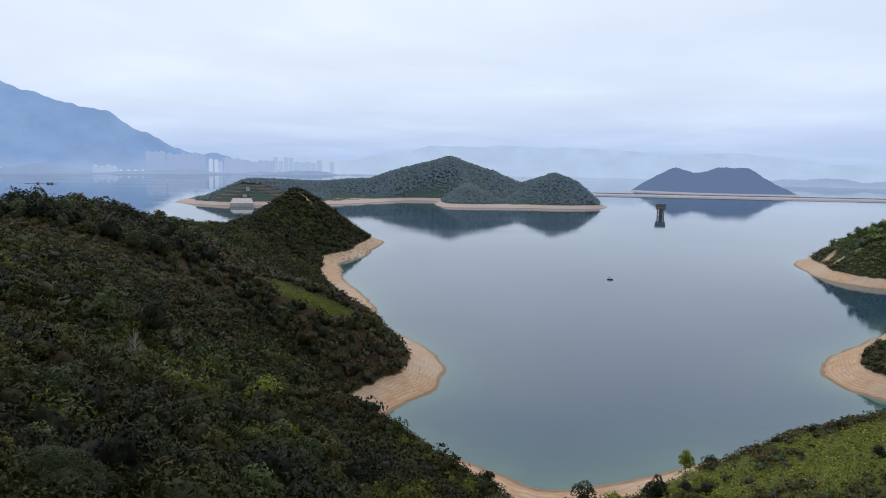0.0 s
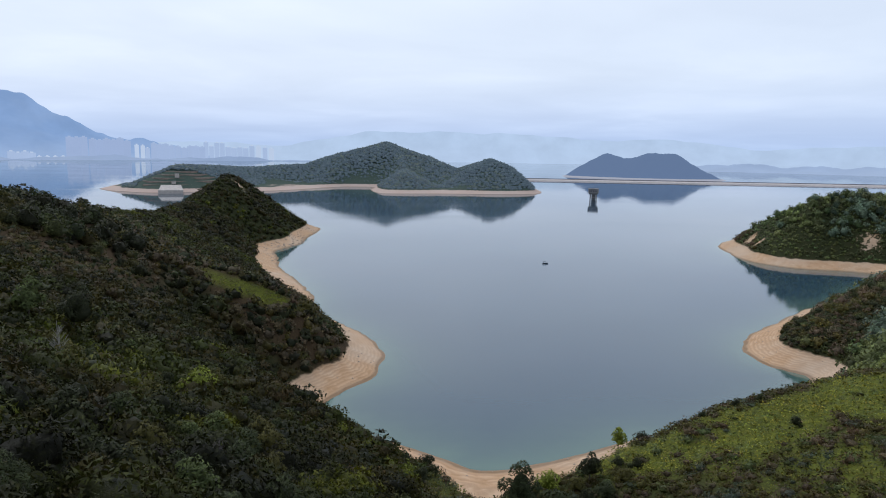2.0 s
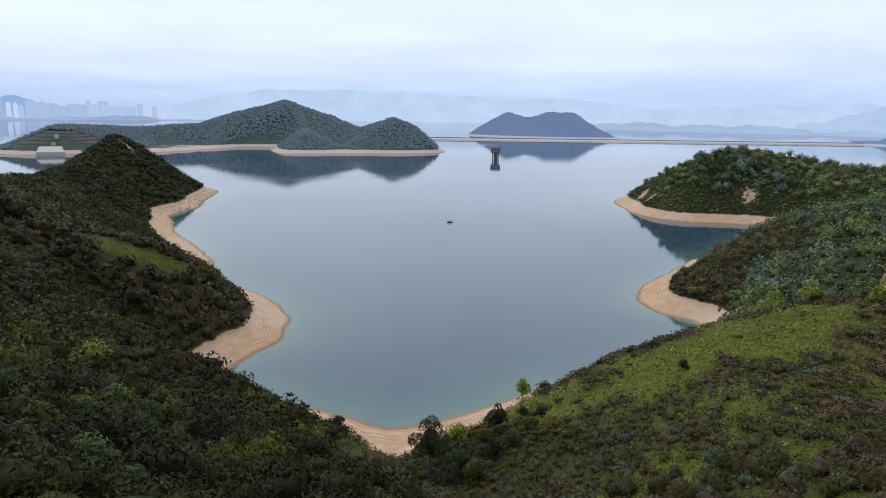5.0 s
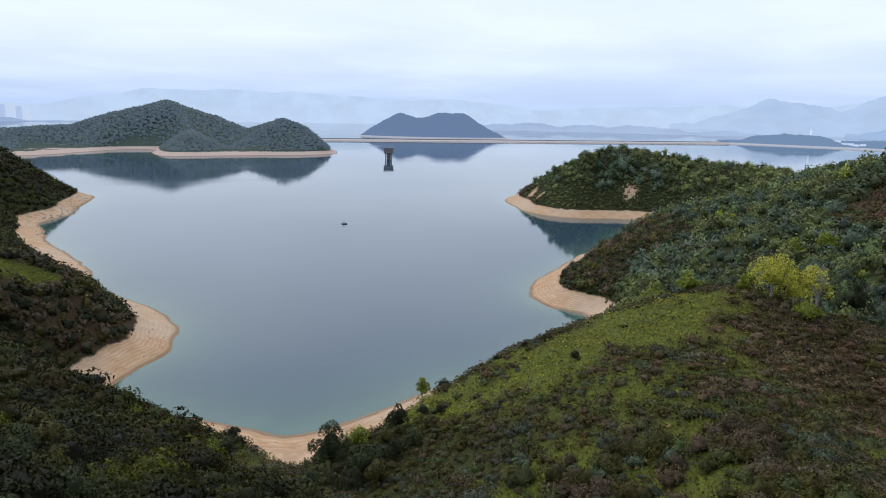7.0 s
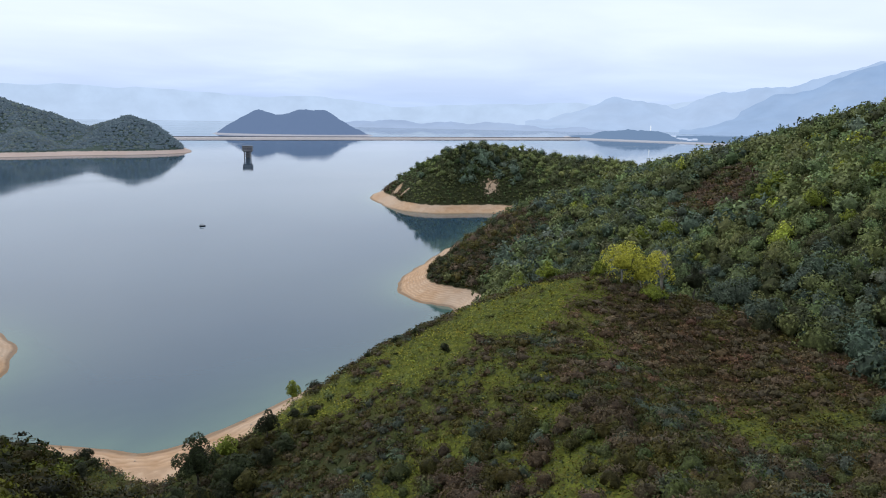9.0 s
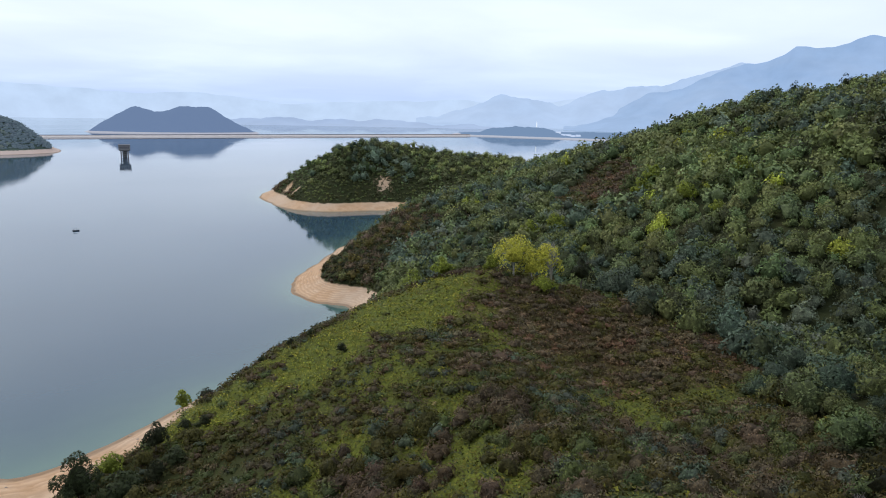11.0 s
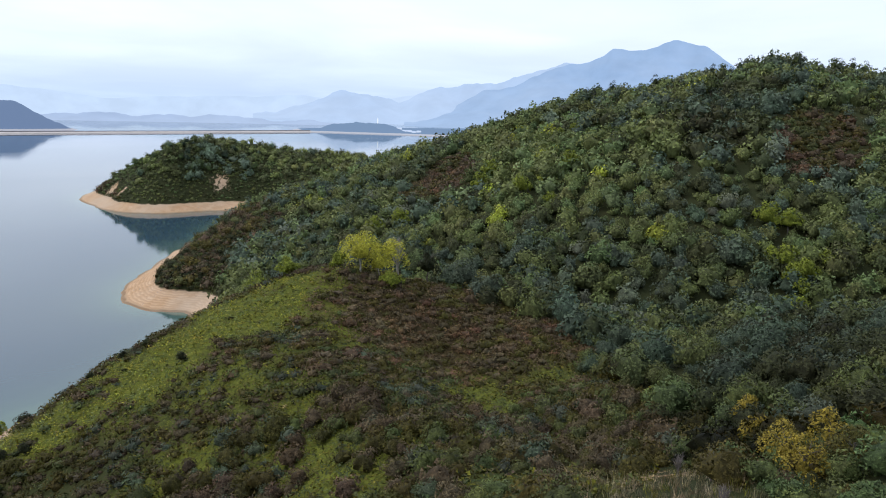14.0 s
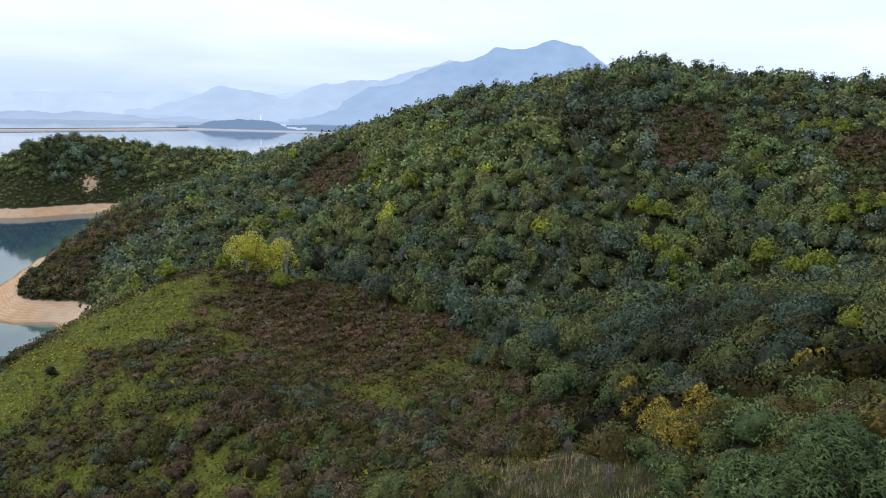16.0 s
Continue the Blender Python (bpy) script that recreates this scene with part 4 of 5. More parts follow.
part("parapet", profile([(-6.2, 4.6), (-6.2, 6.8), (-5.5, 6.8), (-5.5, 4.6)]), DARK_CONCRETE, dam, "dark parapet wall")

# a work boat far out
boat = thing("work_boat", "small dark work boat with a canopy, lying still", "boat", pose(158, 636, 0, 0, 0, -10))
bm = bmesh.new()
rows = []
for u, w, lift in ((-1, 0.75, 0.1), (-0.5, 0.9, 0.0), (0.2, 0.9, 0.0), (0.7, 0.6, 0.12), (1.0, 0.06, 0.35)):
    rows.append([bm.verts.new((u * 2.6, y, z)) for y, z in ((-w, 0.75 + lift), (-w * 0.8, -0.25), (w * 0.8, -0.25), (w, 0.75 + lift), (w * 0.85, 0.65 + lift), (-w * 0.85, 0.65 + lift))])
for a, b in zip(rows, rows[1:]):
    for k in range(6):
        bm.faces.new((a[k], a[(k + 1) % 6], b[(k + 1) % 6], b[k]))
bm.faces.new(rows[0][::-1])
bm.faces.new(rows[-1])
BOAT_PAINT = plain("dark_boat_paint", (0.03, 0.035, 0.045), 0.5, 0.3, 1.5)
part("hull", bm, BOAT_PAINT, boat)
for x in (-1.6, 0.6):
    for y in (-0.6, 0.6):
        part("canopy_post", tube(bmesh.new(), (x, y, 0.5), (x, y, 1.9), 0.04, 0.04), BOAT_PAINT, boat)
bm = bmesh.new()
box(bm, -1.9, 0.9, -0.85, 0.85, 1.9, 2.02, 0.05)
part("canopy", bm, BOAT_PAINT, boat)

# a fish raft in the outer bay
raft = thing("fish_raft", "low dark fish-farm raft with small huts in the bay", "raft", pose(-1462, 2520, 0, 0, 0, -5))
RAFT_WOOD = plain("raft_timber", (0.10, 0.10, 0.11), 0.9, 0.3, 0.5)
for i in range(6):
    bm = bmesh.new()
    box(bm, -60 + 20 * i, -41 + 20 * i, -9, 9, -0.4, 0.7)
    part("pontoon", bm, RAFT_WOOD, raft)
for x in (-18, 22, 36):
    bm = bmesh.new()
    box(bm, x, x + 7, -3, 3, 0.7, 4.2)
    hut = part("hut", bm, RAFT_WOOD, raft)
    bm = bmesh.new()
    box(bm, x - 0.6, x + 7.6, -3.6, 3.6, 4.2, 4.9, 0.5)
    part("hut_roof", bm, CONCRETE, hut)

# ---- the cut slope with its benches at the island's west end ----
CUT = plain("cut_rock", (0.20, 0.155, 0.125), 0.95, 0.35, 0.15)


def at(az, r):
    return math.sin(radians(az)) * r, math.cos(radians(az)) * r


def up_slope(az, z, r0, r1):
    """How far out along a bearing the ground first reaches the height z."""
    r = np.arange(r0, r1, 2.0)
    k = np.flatnonzero(height(np.sin(radians(az)) * r, np.cos(radians(az)) * r) >= z)
    return r[k[0]] if len(k) else None


cut = thing("cut_slope", "terraced brown cut slope with concrete benches", "slope", pose(0, 0, 0))
tagged(cut, kind="structure")
for z in (15, 22, 29, 36, 43):
    line = [(a, up_slope(a, z, 1450, 1760)) for a in np.arange(-18.2, -12.4, 0.35)]
    line = [at(a, r - 1.5) for a, r in line if r is not None]
    b = bmesh.new()
    vs = [[b.verts.new((x * k, y * k, zz)) for k, zz in ((0.9995, z - 4.4), (1.0, z + 0.3), (1.003, z + 0.5), (1.003, z - 4.4))] for x, y in line]
    for p, q in zip(vs, vs[1:]):
        for k in range(4):
            b.faces.new((p[k], q[k], q[(k + 1) % 4], p[(k + 1) % 4]))
    part("bench", b, CUT, cut)
for az, z, w, h in ((-15.75, 33, 9, 8), (-16.0, 20, 9, 5)):
    r = up_slope(az, z, 1450, 1760)
    if r:
        x, y = at(az, r - 3)
        valve = thing("valve_house", "small pale concrete valve house on the cut slope", "building", pose(x, y, z - 2, 0, 0, -az))
        b = bmesh.new()
        box(b, -w / 2, w / 2, -3, 3, -1, h)
        part("wall", b, PALE_STONE, valve)
        b = bmesh.new()
        box(b, -w / 2 - 0.4, w / 2 + 0.4, -3.4, 3.4, h, h + 0.6)
        part("roof", b, CONCRETE, valve)
x, y = at(-16.2, 1588)
apron = thing("spillway_apron", "pale concrete spillway apron at the waterside", "slab", pose(x, y, 0, 0, 0, 16))
b = bmesh.new()
vs = [b.verts.new(p) for p in ((-26, -12, -2), (24, -12, -2), (20, 18, -2), (-20, 18, -2), (-26, -12, 7.5), (24, -12, 7.5), (20, 18, 17.0), (-20, 18, 17.0))]
for f in ((4, 5, 6, 7), (0, 1, 5, 4), (1, 2, 6, 5), (2, 3, 7, 6), (3, 0, 4, 7)):
    b.faces.new([vs[k] for k in f])
part("slab", b, PALE_STONE, apron)

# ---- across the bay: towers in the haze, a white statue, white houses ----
# tower and house colours are mostly a pale blue glow, put in for haze
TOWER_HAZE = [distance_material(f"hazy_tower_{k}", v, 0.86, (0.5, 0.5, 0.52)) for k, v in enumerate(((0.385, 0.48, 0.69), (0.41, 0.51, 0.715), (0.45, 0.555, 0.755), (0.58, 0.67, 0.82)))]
r = np.random.default_rng(21)
BLOCKS = [(-22.95 + 0.46 * i, 36, 128 - 3 * (i % 2), 0) for i in range(3)] + [(-21.45 + 0.46 * i, 36, (118, 112, 120, 115, 124, 110)[i], 0) for i in range(6)] + [(-18.5 + 0.42 * i, 22, 88 - 4 * i, 3) for i in range(2)]
BLOCKS += [(-17.75, 20, 70, 2)] + [(-17.3 + 0.42 * i, 32, (98, 92, 95, 86)[i], 1) for i in range(4)] + [(-15.6 + 0.44 * i, 32, (82, 74, 84, 84, 80)[i], 1) for i in range(5)]
BLOCKS += [(-13.55 + 0.4 * i, 26, (108, 84, 106, 104)[i], 2) for i in range(4)] + [(-11.9 + 0.44 * i, 30, 80 - 5 * (i % 2), 2) for i in range(4)] + [(-10.1 + 0.5 * i, 27, (90, 88, 80, 76)[i], (2, 3, 2, 3)[i]) for i in range(4)]
BLOCKS += [(-33.5 + 0.42 * i, 24, 22 + 6 * (i % 3), 3) for i in range(8)] + [(-26.6 + 0.42 * i, 34, 44 - 7 * (i % 2), 2) for i in range(4)] + [(-24.9 + 0.5 * i, 22, 18, 3) for i in range(4)]
for az, w, h, k in BLOCKS:
    d = 4440 + r.uniform(-8, 40)
    x, y = at(az, d)
    block = thing("apartment_tower", "pale high-rise apartment block standing in haze across the bay", "building", pose(x, y, 0, 0, 0, -az + r.uniform(-15, 15)), "towers across the bay")
    b = bmesh.new()
    box(b, -w / 2, w / 2, -9, 9, -2, h)
    for u in np.arange(-w / 2 + 5, w / 2 - 3, 10):
        box(b, u, u + 3.2, -10.2, -9, 4, h - 3)
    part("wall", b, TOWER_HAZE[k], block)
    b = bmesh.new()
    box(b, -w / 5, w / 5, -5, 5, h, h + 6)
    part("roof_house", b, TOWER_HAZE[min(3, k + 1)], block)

x, y = at(49.85, 2924)
z = float(height(np.array([x]), np.array([y]), (BEYOND[1],))[0])
b = bmesh.new()
STATUE_Z = ((0, 4.6), (2.5, 4.6), (3, 2.6), (9, 2.9), (15, 2.5), (20, 2.9), (23, 2.0), (24, 1.0), (25.4, 1.5), (27.4, 1.3), (28.6, 0.3))
rings = [[b.verts.new((q * math.cos(k * 0.6283), q * 0.8 * math.sin(k * 0.6283), h)) for k in range(10)] for h, q in STATUE_Z]
for p, q in zip(rings, rings[1:]):
    for k in range(10):
        b.faces.new((p[k], p[(k + 1) % 10], q[(k + 1) % 10], q[k]))
b.faces.new(rings[-1])
me = bpy.data.meshes.new("statue")
b.to_mesh(me)
b.free()
# the statue's white is mostly glow as well, added for haze
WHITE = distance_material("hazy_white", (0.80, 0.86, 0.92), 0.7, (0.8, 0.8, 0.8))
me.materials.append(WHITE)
statue = tagged(new("statue", me), "tall white robed statue on a round base", "statue")
statue.matrix_world = pose(x, y, z - 1, 0, 0, 0) @ Matrix.Diagonal((1, 1, 1.15, 1))
for az, d, w in ((51.6, 2900, 22), (52.0, 2890, 16), (52.4, 2905, 26), (52.8, 2880, 18), (53.2, 2900, 20)):
    x, y = at(az, d)
    z = max(3.0, float(height(np.array([x]), np.array([y]), (BEYOND[1],))[0]))
    home = thing("white_house", "low white house by the far shore", "building", pose(x, y, z - 1, 0, 0, -az), "houses on the far shore")
    b = bmesh.new()
    box(b, -w / 2, w / 2, -6, 6, 0, 6)
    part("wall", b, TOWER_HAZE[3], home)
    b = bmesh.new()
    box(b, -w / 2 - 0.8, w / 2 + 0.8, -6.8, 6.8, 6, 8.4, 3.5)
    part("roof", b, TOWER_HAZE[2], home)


# ---- single trees ----
def level(x, y):
    return float(height(np.array([float(x)]), np.array([float(y)]))[0])


def trunk_mesh(seed, tall, thick, limbs=6, spread_to=0.35, first=0.35):
    """A tapered trunk with limbs."""
    r = random.Random(seed)
    b = bmesh.new()
    p, rad = Vector((0, 0, -0.4)), thick
    for k in range(4):
        q = p + Vector((r.uniform(-0.04, 0.04) * tall, r.uniform(-0.04, 0.04) * tall, tall * 0.2))
        tube(b, p, q, rad, rad * 0.75, 7)
        p, rad = q, rad * 0.75
    for k in range(limbs):
        h, a = r.uniform(first, 0.72) * tall, k * 2.4 + r.uniform(-0.4, 0.4)
        reach = tall * spread_to * r.uniform(0.6, 1.0)
        m = Vector((math.cos(a) * reach * 0.55, math.sin(a) * reach * 0.55, h + reach * 0.5))
        tube(b, (0, 0, h), m, thick * 0.45, thick * 0.25, 5)
        tube(b, m, m + Vector((math.cos(a + 0.4) * reach * 0.5, math.sin(a + 0.4) * reach * 0.5, reach * 0.45)), thick * 0.25, thick * 0.08, 4)
    return b


def make_tree(name, label, category, x, y, tall, wide, colour, seed, leaves=420, leaf=0.35, bark=BARK, low=0.12, group="", slim=0.5, form="round", lumps=11, core=0.7):
    """A tree: trunk with limbs, and a crown of single leaves in lumps."""
    tree = thing(name, label, category, pose(x, y, level(x, y) - 0.1), group)
    part("trunk", trunk_mesh(seed, 0.78 * tall, 0.022 * tall + 0.04), bark, tree)
    base = low * tall
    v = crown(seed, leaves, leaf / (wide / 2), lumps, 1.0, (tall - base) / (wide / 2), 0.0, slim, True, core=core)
    v[:, :3] *= wide / 2
    if form == "cone":
        v[:, :2] *= np.clip(1.25 - 1.0 * v[:, 2:3] / (tall - base), 0.12, 1.3)
    v[:, 2] = np.maximum(v[:, 2] + base, 0.1)
    ob = new("crown", plant_mesh("crown", v, np.array(GREENS[colour])[None] * v[:, 6:7], LEAF))
    ob.parent = tree
    return tree


def bare_tree(name, label, x, y, tall, seed, bark=PALE_BARK, stems=3, group=""):
    tree = thing(name, label, "tree", pose(x, y, level(x, y) - 0.1), group)
    r = random.Random(seed)
    for s in range(stems):
        b = bmesh.new()
        lean = Vector((r.uniform(-0.22, 0.22), r.uniform(-0.22, 0.22), 1)).normalized()
        top = lean * tall * r.uniform(0.8, 1.0)
        tube(b, (0, 0, -0.3), top * 0.5, 0.02 * tall, 0.012 * tall, 6)
        tube(b, top * 0.5, top, 0.012 * tall, 0.003 * tall, 5)
        part("stem", b, bark, tree)
        b = bmesh.new()
        for k in range(14):
            u = r.uniform(0.3, 0.95)
            a, q = r.uniform(0, 6.28), tall * 0.24 * (1.15 - u)
            tip = top * u + Vector((math.cos(a) * q, math.sin(a) * q, q * 1.3))
            tube(b, top * u, tip, 0.006 * tall, 0.002 * tall, 4)
            tube(b, top * u * 0.5 + tip * 0.5, tip + Vector((r.uniform(-q, q) * 0.5, r.uniform(-q, q) * 0.5, q * 0.3)), 0.004 * tall, 0.0015 * tall, 3)
        part("twigs", b, bark, tree)
    return tree


# by the cove and on the knoll's edge
make_tree("lakeside_tree", "small lone yellow-green tree at the edge of the sand", "tree", 87, 230, 9.5, 7.0, "lime", 1, 1000, 0.32, low=0.0, core=0.7, lumps=16)
make_tree("cove_tree", "dense dark green tree above the cove", "tree", 37, 167, 15.0, 12.0, "deep", 2, 1900, 0.36)
make_tree("cove_tree", "olive green open-crowned tree above the cove", "tree", 46, 173, 8.0, 9.0, "lime", 3, 420, 0.36)
make_tree("cove_tree", "tall dark green tree beside the sandy cove", "tree", 57, 171, 9.5, 7.5, "dark", 4, 800, 0.36)
make_tree("cove_tree", "broad dark green tree in the gully", "tree", 43, 157, 9.0, 12.0, "deep", 5, 760, 0.42)
make_tree("shore_bush", "rounded bright green bush on the slope's edge", "bush", 4.7, 207, 5.4, 5.4, "lime", 6, 420, 0.3, low=0.05)
make_tree("shore_bush", "rounded dark bush on the slope's edge", "bush", 13.1, 184, 5.2, 6.6, "dark", 7, 460, 0.32, low=0.02)
make_tree("shore_bush", "dark bush on the slope over the sand", "bush", -22, 220, 8.0, 12.0, "dark", 8, 900, 0.34, low=0.02)
for i, (x, y, h, w, c) in enumerate(((108, 178, 3.4, 3.2, "deep"), (103.5, 183, 2.8, 3.0, "dark"), (102, 152, 3.6, 3.2, "dark"), (79, 190, 3.6, 6.0, "dark"), (90, 186, 2.4, 3.0, "brown"), (96, 187, 2.2, 2.6, "deep"))):
    make_tree("knoll_bush", "small dark bush on the grassy knoll's edge", "bush", x, y, h, w, c, 20 + i, 260, 0.26, low=0.02, group="bushes on the knoll")
COVE_BUSHES = [make_tree("cove_bush", "dense dark green bush above the sandy cove", "bush", 34, 152, 5.0, 6.5, c, 60 + k, 700, 0.3, low=0.02, group="bushes above the cove", lumps=13) for k, c in enumerate(("dark", "deep", "olive"))]
for k, (x, y, s) in enumerate(((40, 153, 1.1), (47, 161, 1.2), (53, 168, 0.9), (52, 158, 1.0), (58, 160, 1.1), (64, 163, 0.9), (69, 168, 0.6), (28, 150, 1.0), (20, 152, 0.9), (11, 168, 0.8), (15, 178, 0.6), (45, 150, 1.2), (66, 174, 0.7))):
    copy_thing(COVE_BUSHES[k % 3], pose(x, y, level(x, y) - 0.1, 0, 0, 70 * k)).scale = (s, s, s * (0.8 + 0.1 * (k % 4)))
# on and behind the knoll's crest
make_tree("yellow_tree", "bright yellow-green spreading tree on the knoll's crest", "tree", 157, 139, 14.5, 15.5, "yellow", 30, 2200, 0.3, PALE_BARK, core=0.5, lumps=18)
make_tree("yellow_tree", "tall thin-leaved yellow tree on the knoll's crest", "tree", 166, 133, 14.0, 12.0, "yellow", 31, 1200, 0.32, PALE_BARK, core=0.0)
make_tree("yellow_tree", "broad yellow-green bushy tree on the knoll's crest", "tree", 161.5, 135, 11.0, 13.0, "yellow", 36, 1600, 0.32, PALE_BARK, core=0.55, lumps=16, low=0.02)
make_tree("yellow_bush", "low yellow-green bush below the yellow trees", "bush", 158, 127, 5.0, 9.0, "lime", 37, 700, 0.3, PALE_BARK, low=0.0)
bare_tree("bare_tree", "leafless pale-stemmed trees beside the yellow tree", 172, 136, 15.0, 32, stems=4)
make_tree("dark_tree", "tall dark green cone-shaped tree on the knoll's crest", "tree", 176, 127, 14.0, 9.5, "dark", 33, 900, 0.4, form="cone")
make_tree("dark_tree", "wide grey-green round-crowned tree", "tree", 185, 119, 12.0, 14.0, "grey", 34, 1000, 0.44)
make_tree("dark_tree", "grey-green tree at the knoll's foot", "tree", 177, 103, 9.5, 9.0, "grey", 35, 700, 0.4)
for i, (x, y, h, w, c) in enumerate(((237, 303, 8.5, 10.0, "mid"), (203, 242, 15.0, 15.0, "lime"), (213, 262, 11.0, 11.0, "mid"), (149.5, 163, 8.0, 9.0, "lime"), (158, 149, 6.5, 6.5, "lime"), (262, 330, 6.5, 7.5, "mid"))):
    make_tree("green_tree", "fresh light green broadleaf tree at the wood's edge", "tree", x, y, h, w, c, 40 + i, 900, 0.4, group="light green trees", lumps=15, low=-0.05)
# beside the hilltop
for i, (x, y, h, w, c) in enumerate(((57, 4.4, 5.0, 5.0, "gold"), (63, 6.5, 5.4, 5.0, "gold"), (61, 1.5, 4.5, 4.6, "olive"), (70, 3.5, 5.4, 5.2, "gold"), (76, 8.5, 5.0, 4.6, "olive"), (84, 12, 5.2, 4.6, "gold"), (95, 15, 5.6, 4.6, "gold"), (89, -7, 5.8, 5.6, "gold"))):
    make_tree("golden_tree", "golden yellow autumn-leaved tree beside the gully" if c == "gold" else "small olive tree turning gold beside the gully", "tree", x, y, h, w, c, 50 + 100 * i, 900, 0.13 + 0.012 * i, low=0.0, core=0.3, lumps=15, group="golden trees")
for i, (x, y, h, w) in enumerate(((40, -4.5, 7.0, 7.5), (44, -0.5, 5.0, 6.0), (37, -8.5, 8.5, 7.0), (47, -6, 6.0, 6.0))):
    make_tree("large_leaved_tree", "dense grey-green tree with long narrow leaves", "tree", x, y, h, w, "leafy", 53 + 200 * i, 5200, 0.2, low=0.0, slim=0.26, lumps=24, core=0.4, group="long-leaved trees")
make_tree("bamboo_thicket", "dense olive thicket with long narrow leaves", "bush", -30, 50, 5.5, 10.0, "deep", 54, 7000, 0.2, low=0.0, slim=0.2, lumps=26, core=0.5)
make_tree("bamboo_thicket", "dark olive thicket with long narrow leaves", "bush", -17, 51, 4.5, 7.0, "olive", 55, 4500, 0.2, low=0.0, slim=0.22, lumps=18, core=0.5)
make_tree("slope_tree", "yellow-green spreading tree on the dark slope", "tree", -40, 150, 8.0, 10.5, "lime", 56, 520, 0.34)
make_tree("slope_tree", "tall dark green tree on the slope", "tree", -66, 154, 13.0, 11.0, "dark", 57, 1000, 0.4)
make_tree("slope_tree", "bright green tree beside the tall dark one", "tree", -74, 150, 11.0, 8.0, "mid", 58, 620, 0.4)
bare_tree("bare_tree", "pale forked leafless tree on the dark slope", -55, 121, 9.0, 59, stems=2)
for i, (x, y, h) in enumerate(((-21, 88, 4.6), (-26, 80, 4.0), (-10, 96, 3.6), (62, 12, 3.4), (66, 16, 3.0), (52, 9, 2.8))):
    bare_tree("bare_bush", "leafless grey-brown bush of fine twigs", x, y, h, 70 + i, plain(f"twig_bark_{i}", (0.19, 0.16, 0.15), 0.9, 0.3, 3.0), 6, "bare bushes")

# light green trees standing out of the wooded hillside
LIME_TREES = [make_tree("hill_tree", "bright yellow-green tree standing out of the wood", "tree", 250, 30, 11.0, 9.5, c, 80 + k, 420, 0.5, group="bright trees on the hillside") for k, c in enumerate(("lime", "lime", "mid"))]
r = random.Random(5)
LIME_TREES[1].matrix_world, LIME_TREES[2].matrix_world = (pose(x, y, level(x, y)) for x, y in ((258, 38), (279, 21)))
for cx, cy, n in ((250, 30, 6), (279, 21, 3), (268, -16, 4), (315, -33, 5), (388, -17, 3), (337, 4, 4), (300, 150, 6), (330, 190, 5), (400, 170, 6), (260, 210, 3), (440, 120, 4)):
    for _ in range(n):
        x, y = cx + r.gauss(0, 11), cy + r.gauss(0, 9)
        s = r.uniform(0.75, 1.35)
        copy_thing(r.choice(LIME_TREES), pose(x, y, level(x, y), 0, 0, r.uniform(0, 360))).scale = (s, s, s)

# taller trees standing out of the scrub on the dark slope
SLOPE_TREES = [make_tree("scrub_tree", "dense rounded small tree in the dark scrub", "tree", -30, 100, 6.5, 6.0, c, 180 + k, 640, 0.27, low=0.05, group="trees in the scrub", lumps=14, core=0.66) for k, c in enumerate(("dark", "deep", "olive", "mid"))]
spots = []
while len(spots) < 64:
    d, a = r.uniform(62, 175), radians(r.uniform(-38, -8))
    if all(math.hypot(d * math.sin(a) - p, d * math.cos(a) - q) > 4.5 for p, q in spots):
        spots.append((d * math.sin(a), d * math.cos(a)))
for k, (x, y) in enumerate(spots):
    m, s = pose(x, y, level(x, y), 0, 0, r.uniform(0, 360)), r.uniform(0.6, 1.15) if math.hypot(x, y) < 125 else r.uniform(0.4, 0.75)
    if k < 4:
        SLOPE_TREES[k].matrix_world = m
    else:
        copy_thing(SLOPE_TREES[r.choice((0, 1, 1, 2, 2, 3))], m).scale = (s, s, s)

# dark trees along the skyline of the near ridge
RIDGE_TREES = [make_tree("ridge_tree", "dark green tree on the ridge's skyline", "tree", -150, 250, 7.5, 6.5, c, 85 + k, 300, 0.42, group="trees on the ridge") for k, c in enumerate(("dark", "deep", "mid", "olive"))]
spots = [(-185 + 70 * u + r.gauss(0, 8), 235 + 130 * u + r.gauss(0, 14)) for u in (k / 40 for k in range(40))]
for k, (x, y) in enumerate(spots):
    m, s = pose(x, y, level(x, y), 0, 0, r.uniform(0, 360)), r.uniform(0.6, 1.15)
    if k < 4:
        RIDGE_TREES[k].matrix_world = m
    else:
        copy_thing(RIDGE_TREES[r.choice((0, 0, 1, 1, 2, 3))], m).scale = (s, s, s)

# taller trees on the cape's top
CAPE_TREES = [make_tree("cape_tree", "tall broad tree on the wooded top of the cape", "tree", 470, 620, 11.0, 10.5, c, 190 + k, 240, 0.6, group="trees on the cape", low=0.05) for k, c in enumerate(("leafy", "blue", "mid"))]
spots = []
while len(spots) < 46:
    x, y = r.gauss(462, 32), r.gauss(648, 36)
    if level(x, y) > 34 and math.hypot(x, y) < 830 and x < 520:
        spots.append((x, y))
for k, (x, y) in enumerate(spots):
    m, s = pose(x, y, level(x, y) - 0.5, 0, 0, r.uniform(0, 360)), r.uniform(0.6, 1.1)
    if k < 3:
        CAPE_TREES[k].matrix_world = m
    else:
        copy_thing(CAPE_TREES[k % 3], m).scale = (s, s, s)

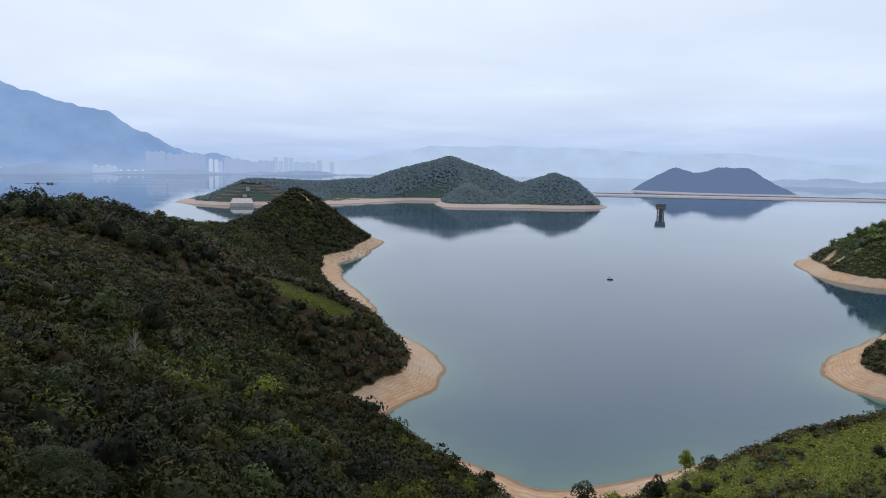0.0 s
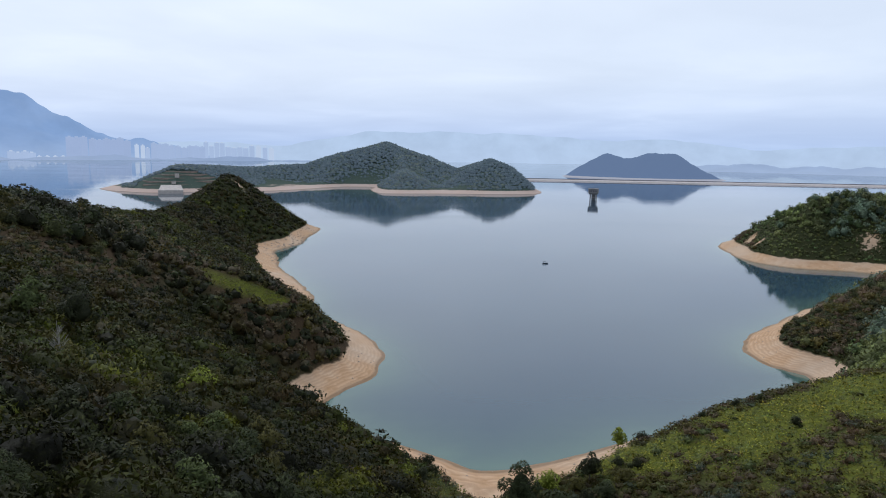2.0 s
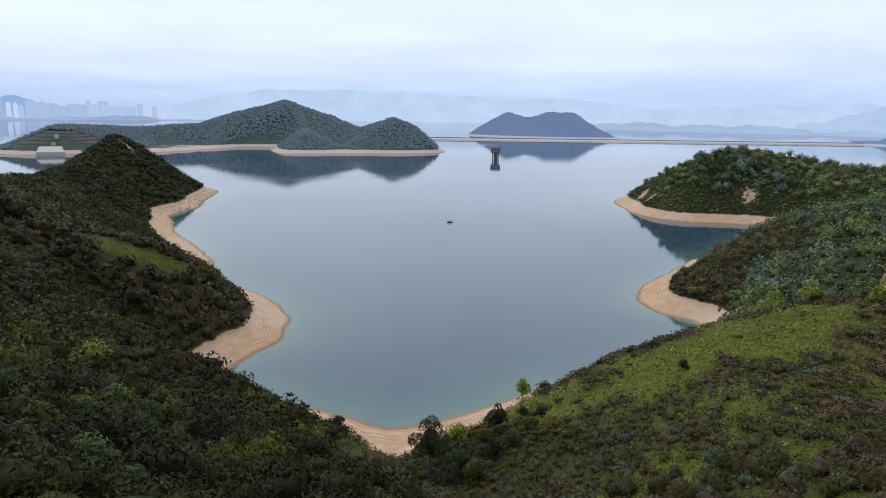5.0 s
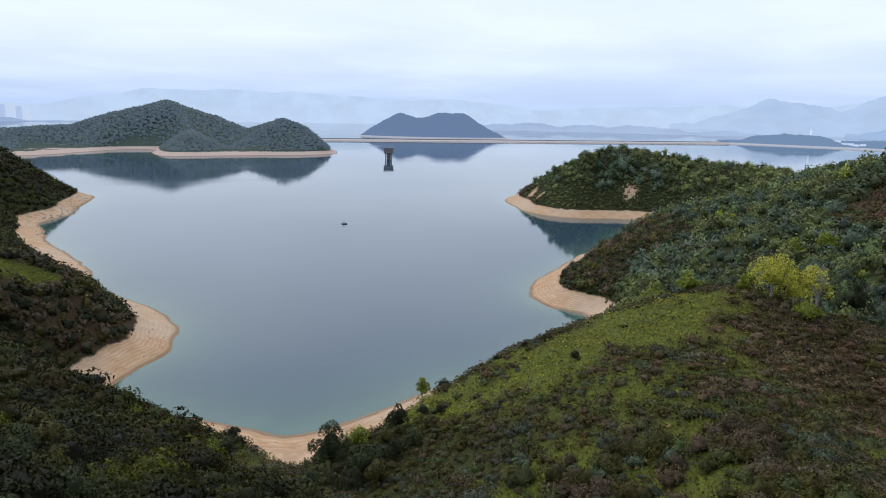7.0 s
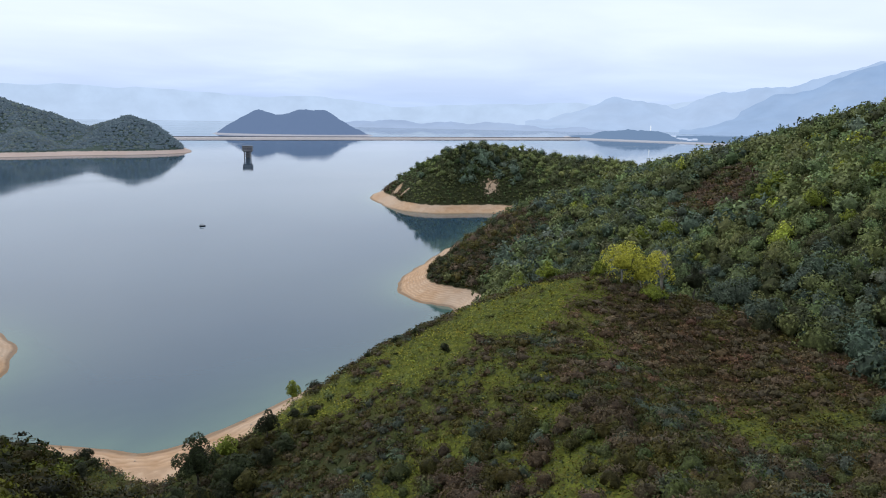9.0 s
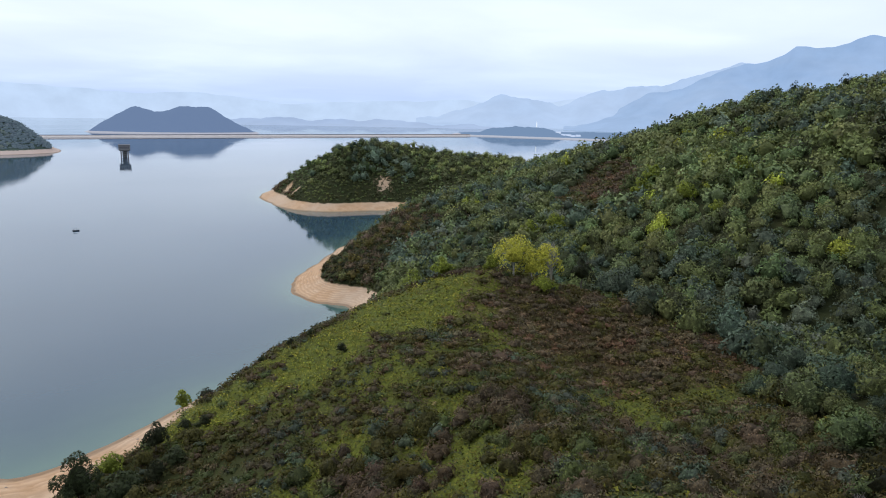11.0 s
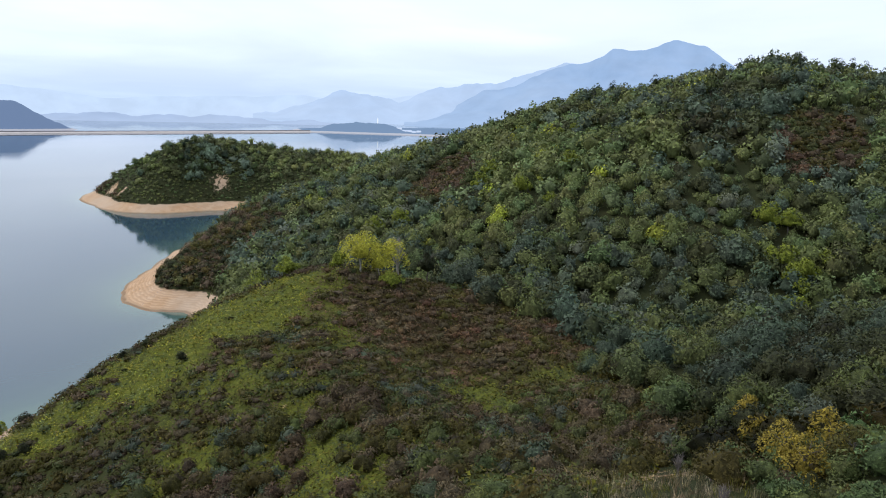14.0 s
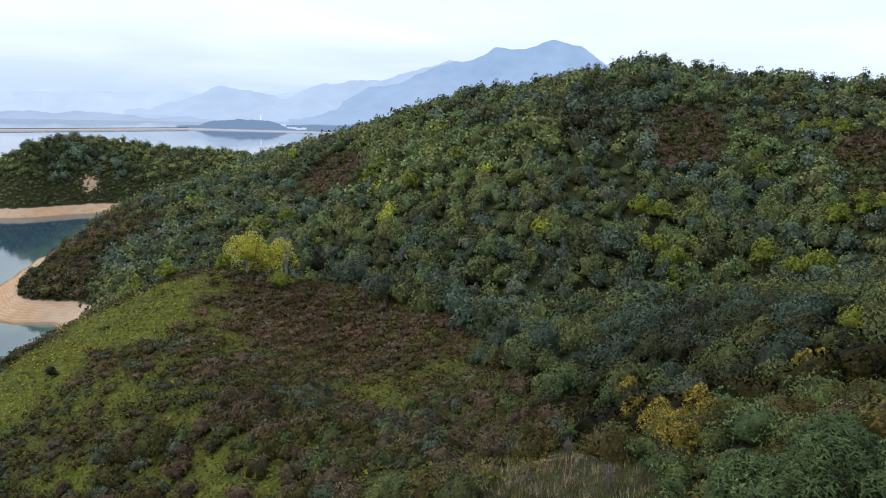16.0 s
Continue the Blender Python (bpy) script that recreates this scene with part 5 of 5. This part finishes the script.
# tall bare-trunked trees along the hill's crest
CREST_TREES = [make_tree("crest_tree", "tall slender tree with a bare pale trunk on the hill's crest", "tree", 500, 100, 12.0, 8.5, c, 90 + k, 300, 0.42, PALE_BARK, 0.25, "trees on the crest", lumps=9, core=0.6) for k, c in enumerate(("deep", "blue", "mid", "grey"))]
crest_line = ((519, 235), (516, 200), (508, 140), (496, 95), (497, 50), (500, 0), (484, -45))
spots = []
for (ax, ay), (bx, by) in zip(crest_line, crest_line[1:]):
    for k in range(11):
        u = (k + r.random()) / 11
        spots.append((ax + (bx - ax) * u + r.gauss(0, 9), ay + (by - ay) * u + r.gauss(0, 3)))
for k in range(14):
    spots.append((r.gauss(396, 12), r.gauss(90, 14)))
for k, (x, y) in enumerate(spots):
    m = pose(x, y, level(x, y), 0, 0, r.uniform(0, 360))
    s = r.uniform(0.6, 1.15)
    if k < 4:
        CREST_TREES[k].matrix_world = m
    else:
        copy_thing(CREST_TREES[k % 4], m).scale = (s, s, s)

# ---- stones along the waterline ----
STONE = plain("shore_stone", (0.33, 0.27, 0.22), 0.95, 0.35, 0.6)
sr = np.random.default_rng(77)
ico = bmesh.new()
bmesh.ops.create_icosphere(ico, subdivisions=1, radius=1.0)
ico_v, ico_f = np.array([v.co[:] for v in ico.verts]), np.array([[v.index for v in f.verts] for f in ico.faces])
ico.free()
sx, sy = sr.uniform(-130, 440, 60000), sr.uniform(200, 960, 60000)
sh = height(sx, sy)
rocky = np.exp(-((sx + 90) ** 2 + (sy - 790) ** 2) / 130 ** 2) * 0.9 + 0.10
k = (sh > 0.1) & (sh < 7.0) & (sr.random(60000) < rocky * np.where(sh < 2.0, 1.0, 0.5))
sx, sy, sh = sx[k][:1500], sy[k][:1500], sh[k][:1500]
size = sr.uniform(0.15, 0.75, (len(sx), 1, 1)) ** 1.3 * (0.8 + 1.1 * np.exp(-((sx + 90) ** 2 + (sy - 790) ** 2) / 130 ** 2))[:, None, None]
sv = ico_v[None] * sr.uniform(0.6, 1.2, (len(sx), len(ico_v), 1)) * size * np.array([1.3, 1.0, 0.7]) + np.stack([sx, sy, sh], 1)[:, None]
sf = ico_f[None] + (np.arange(len(sx)) * len(ico_v))[:, None, None]
tagged(new("shore_stones", mesh_from("shore_stones", sv, sf.reshape(-1, 3), [STONE])), "scattered weathered stones on the bare shore", "stones", kind="stuff")
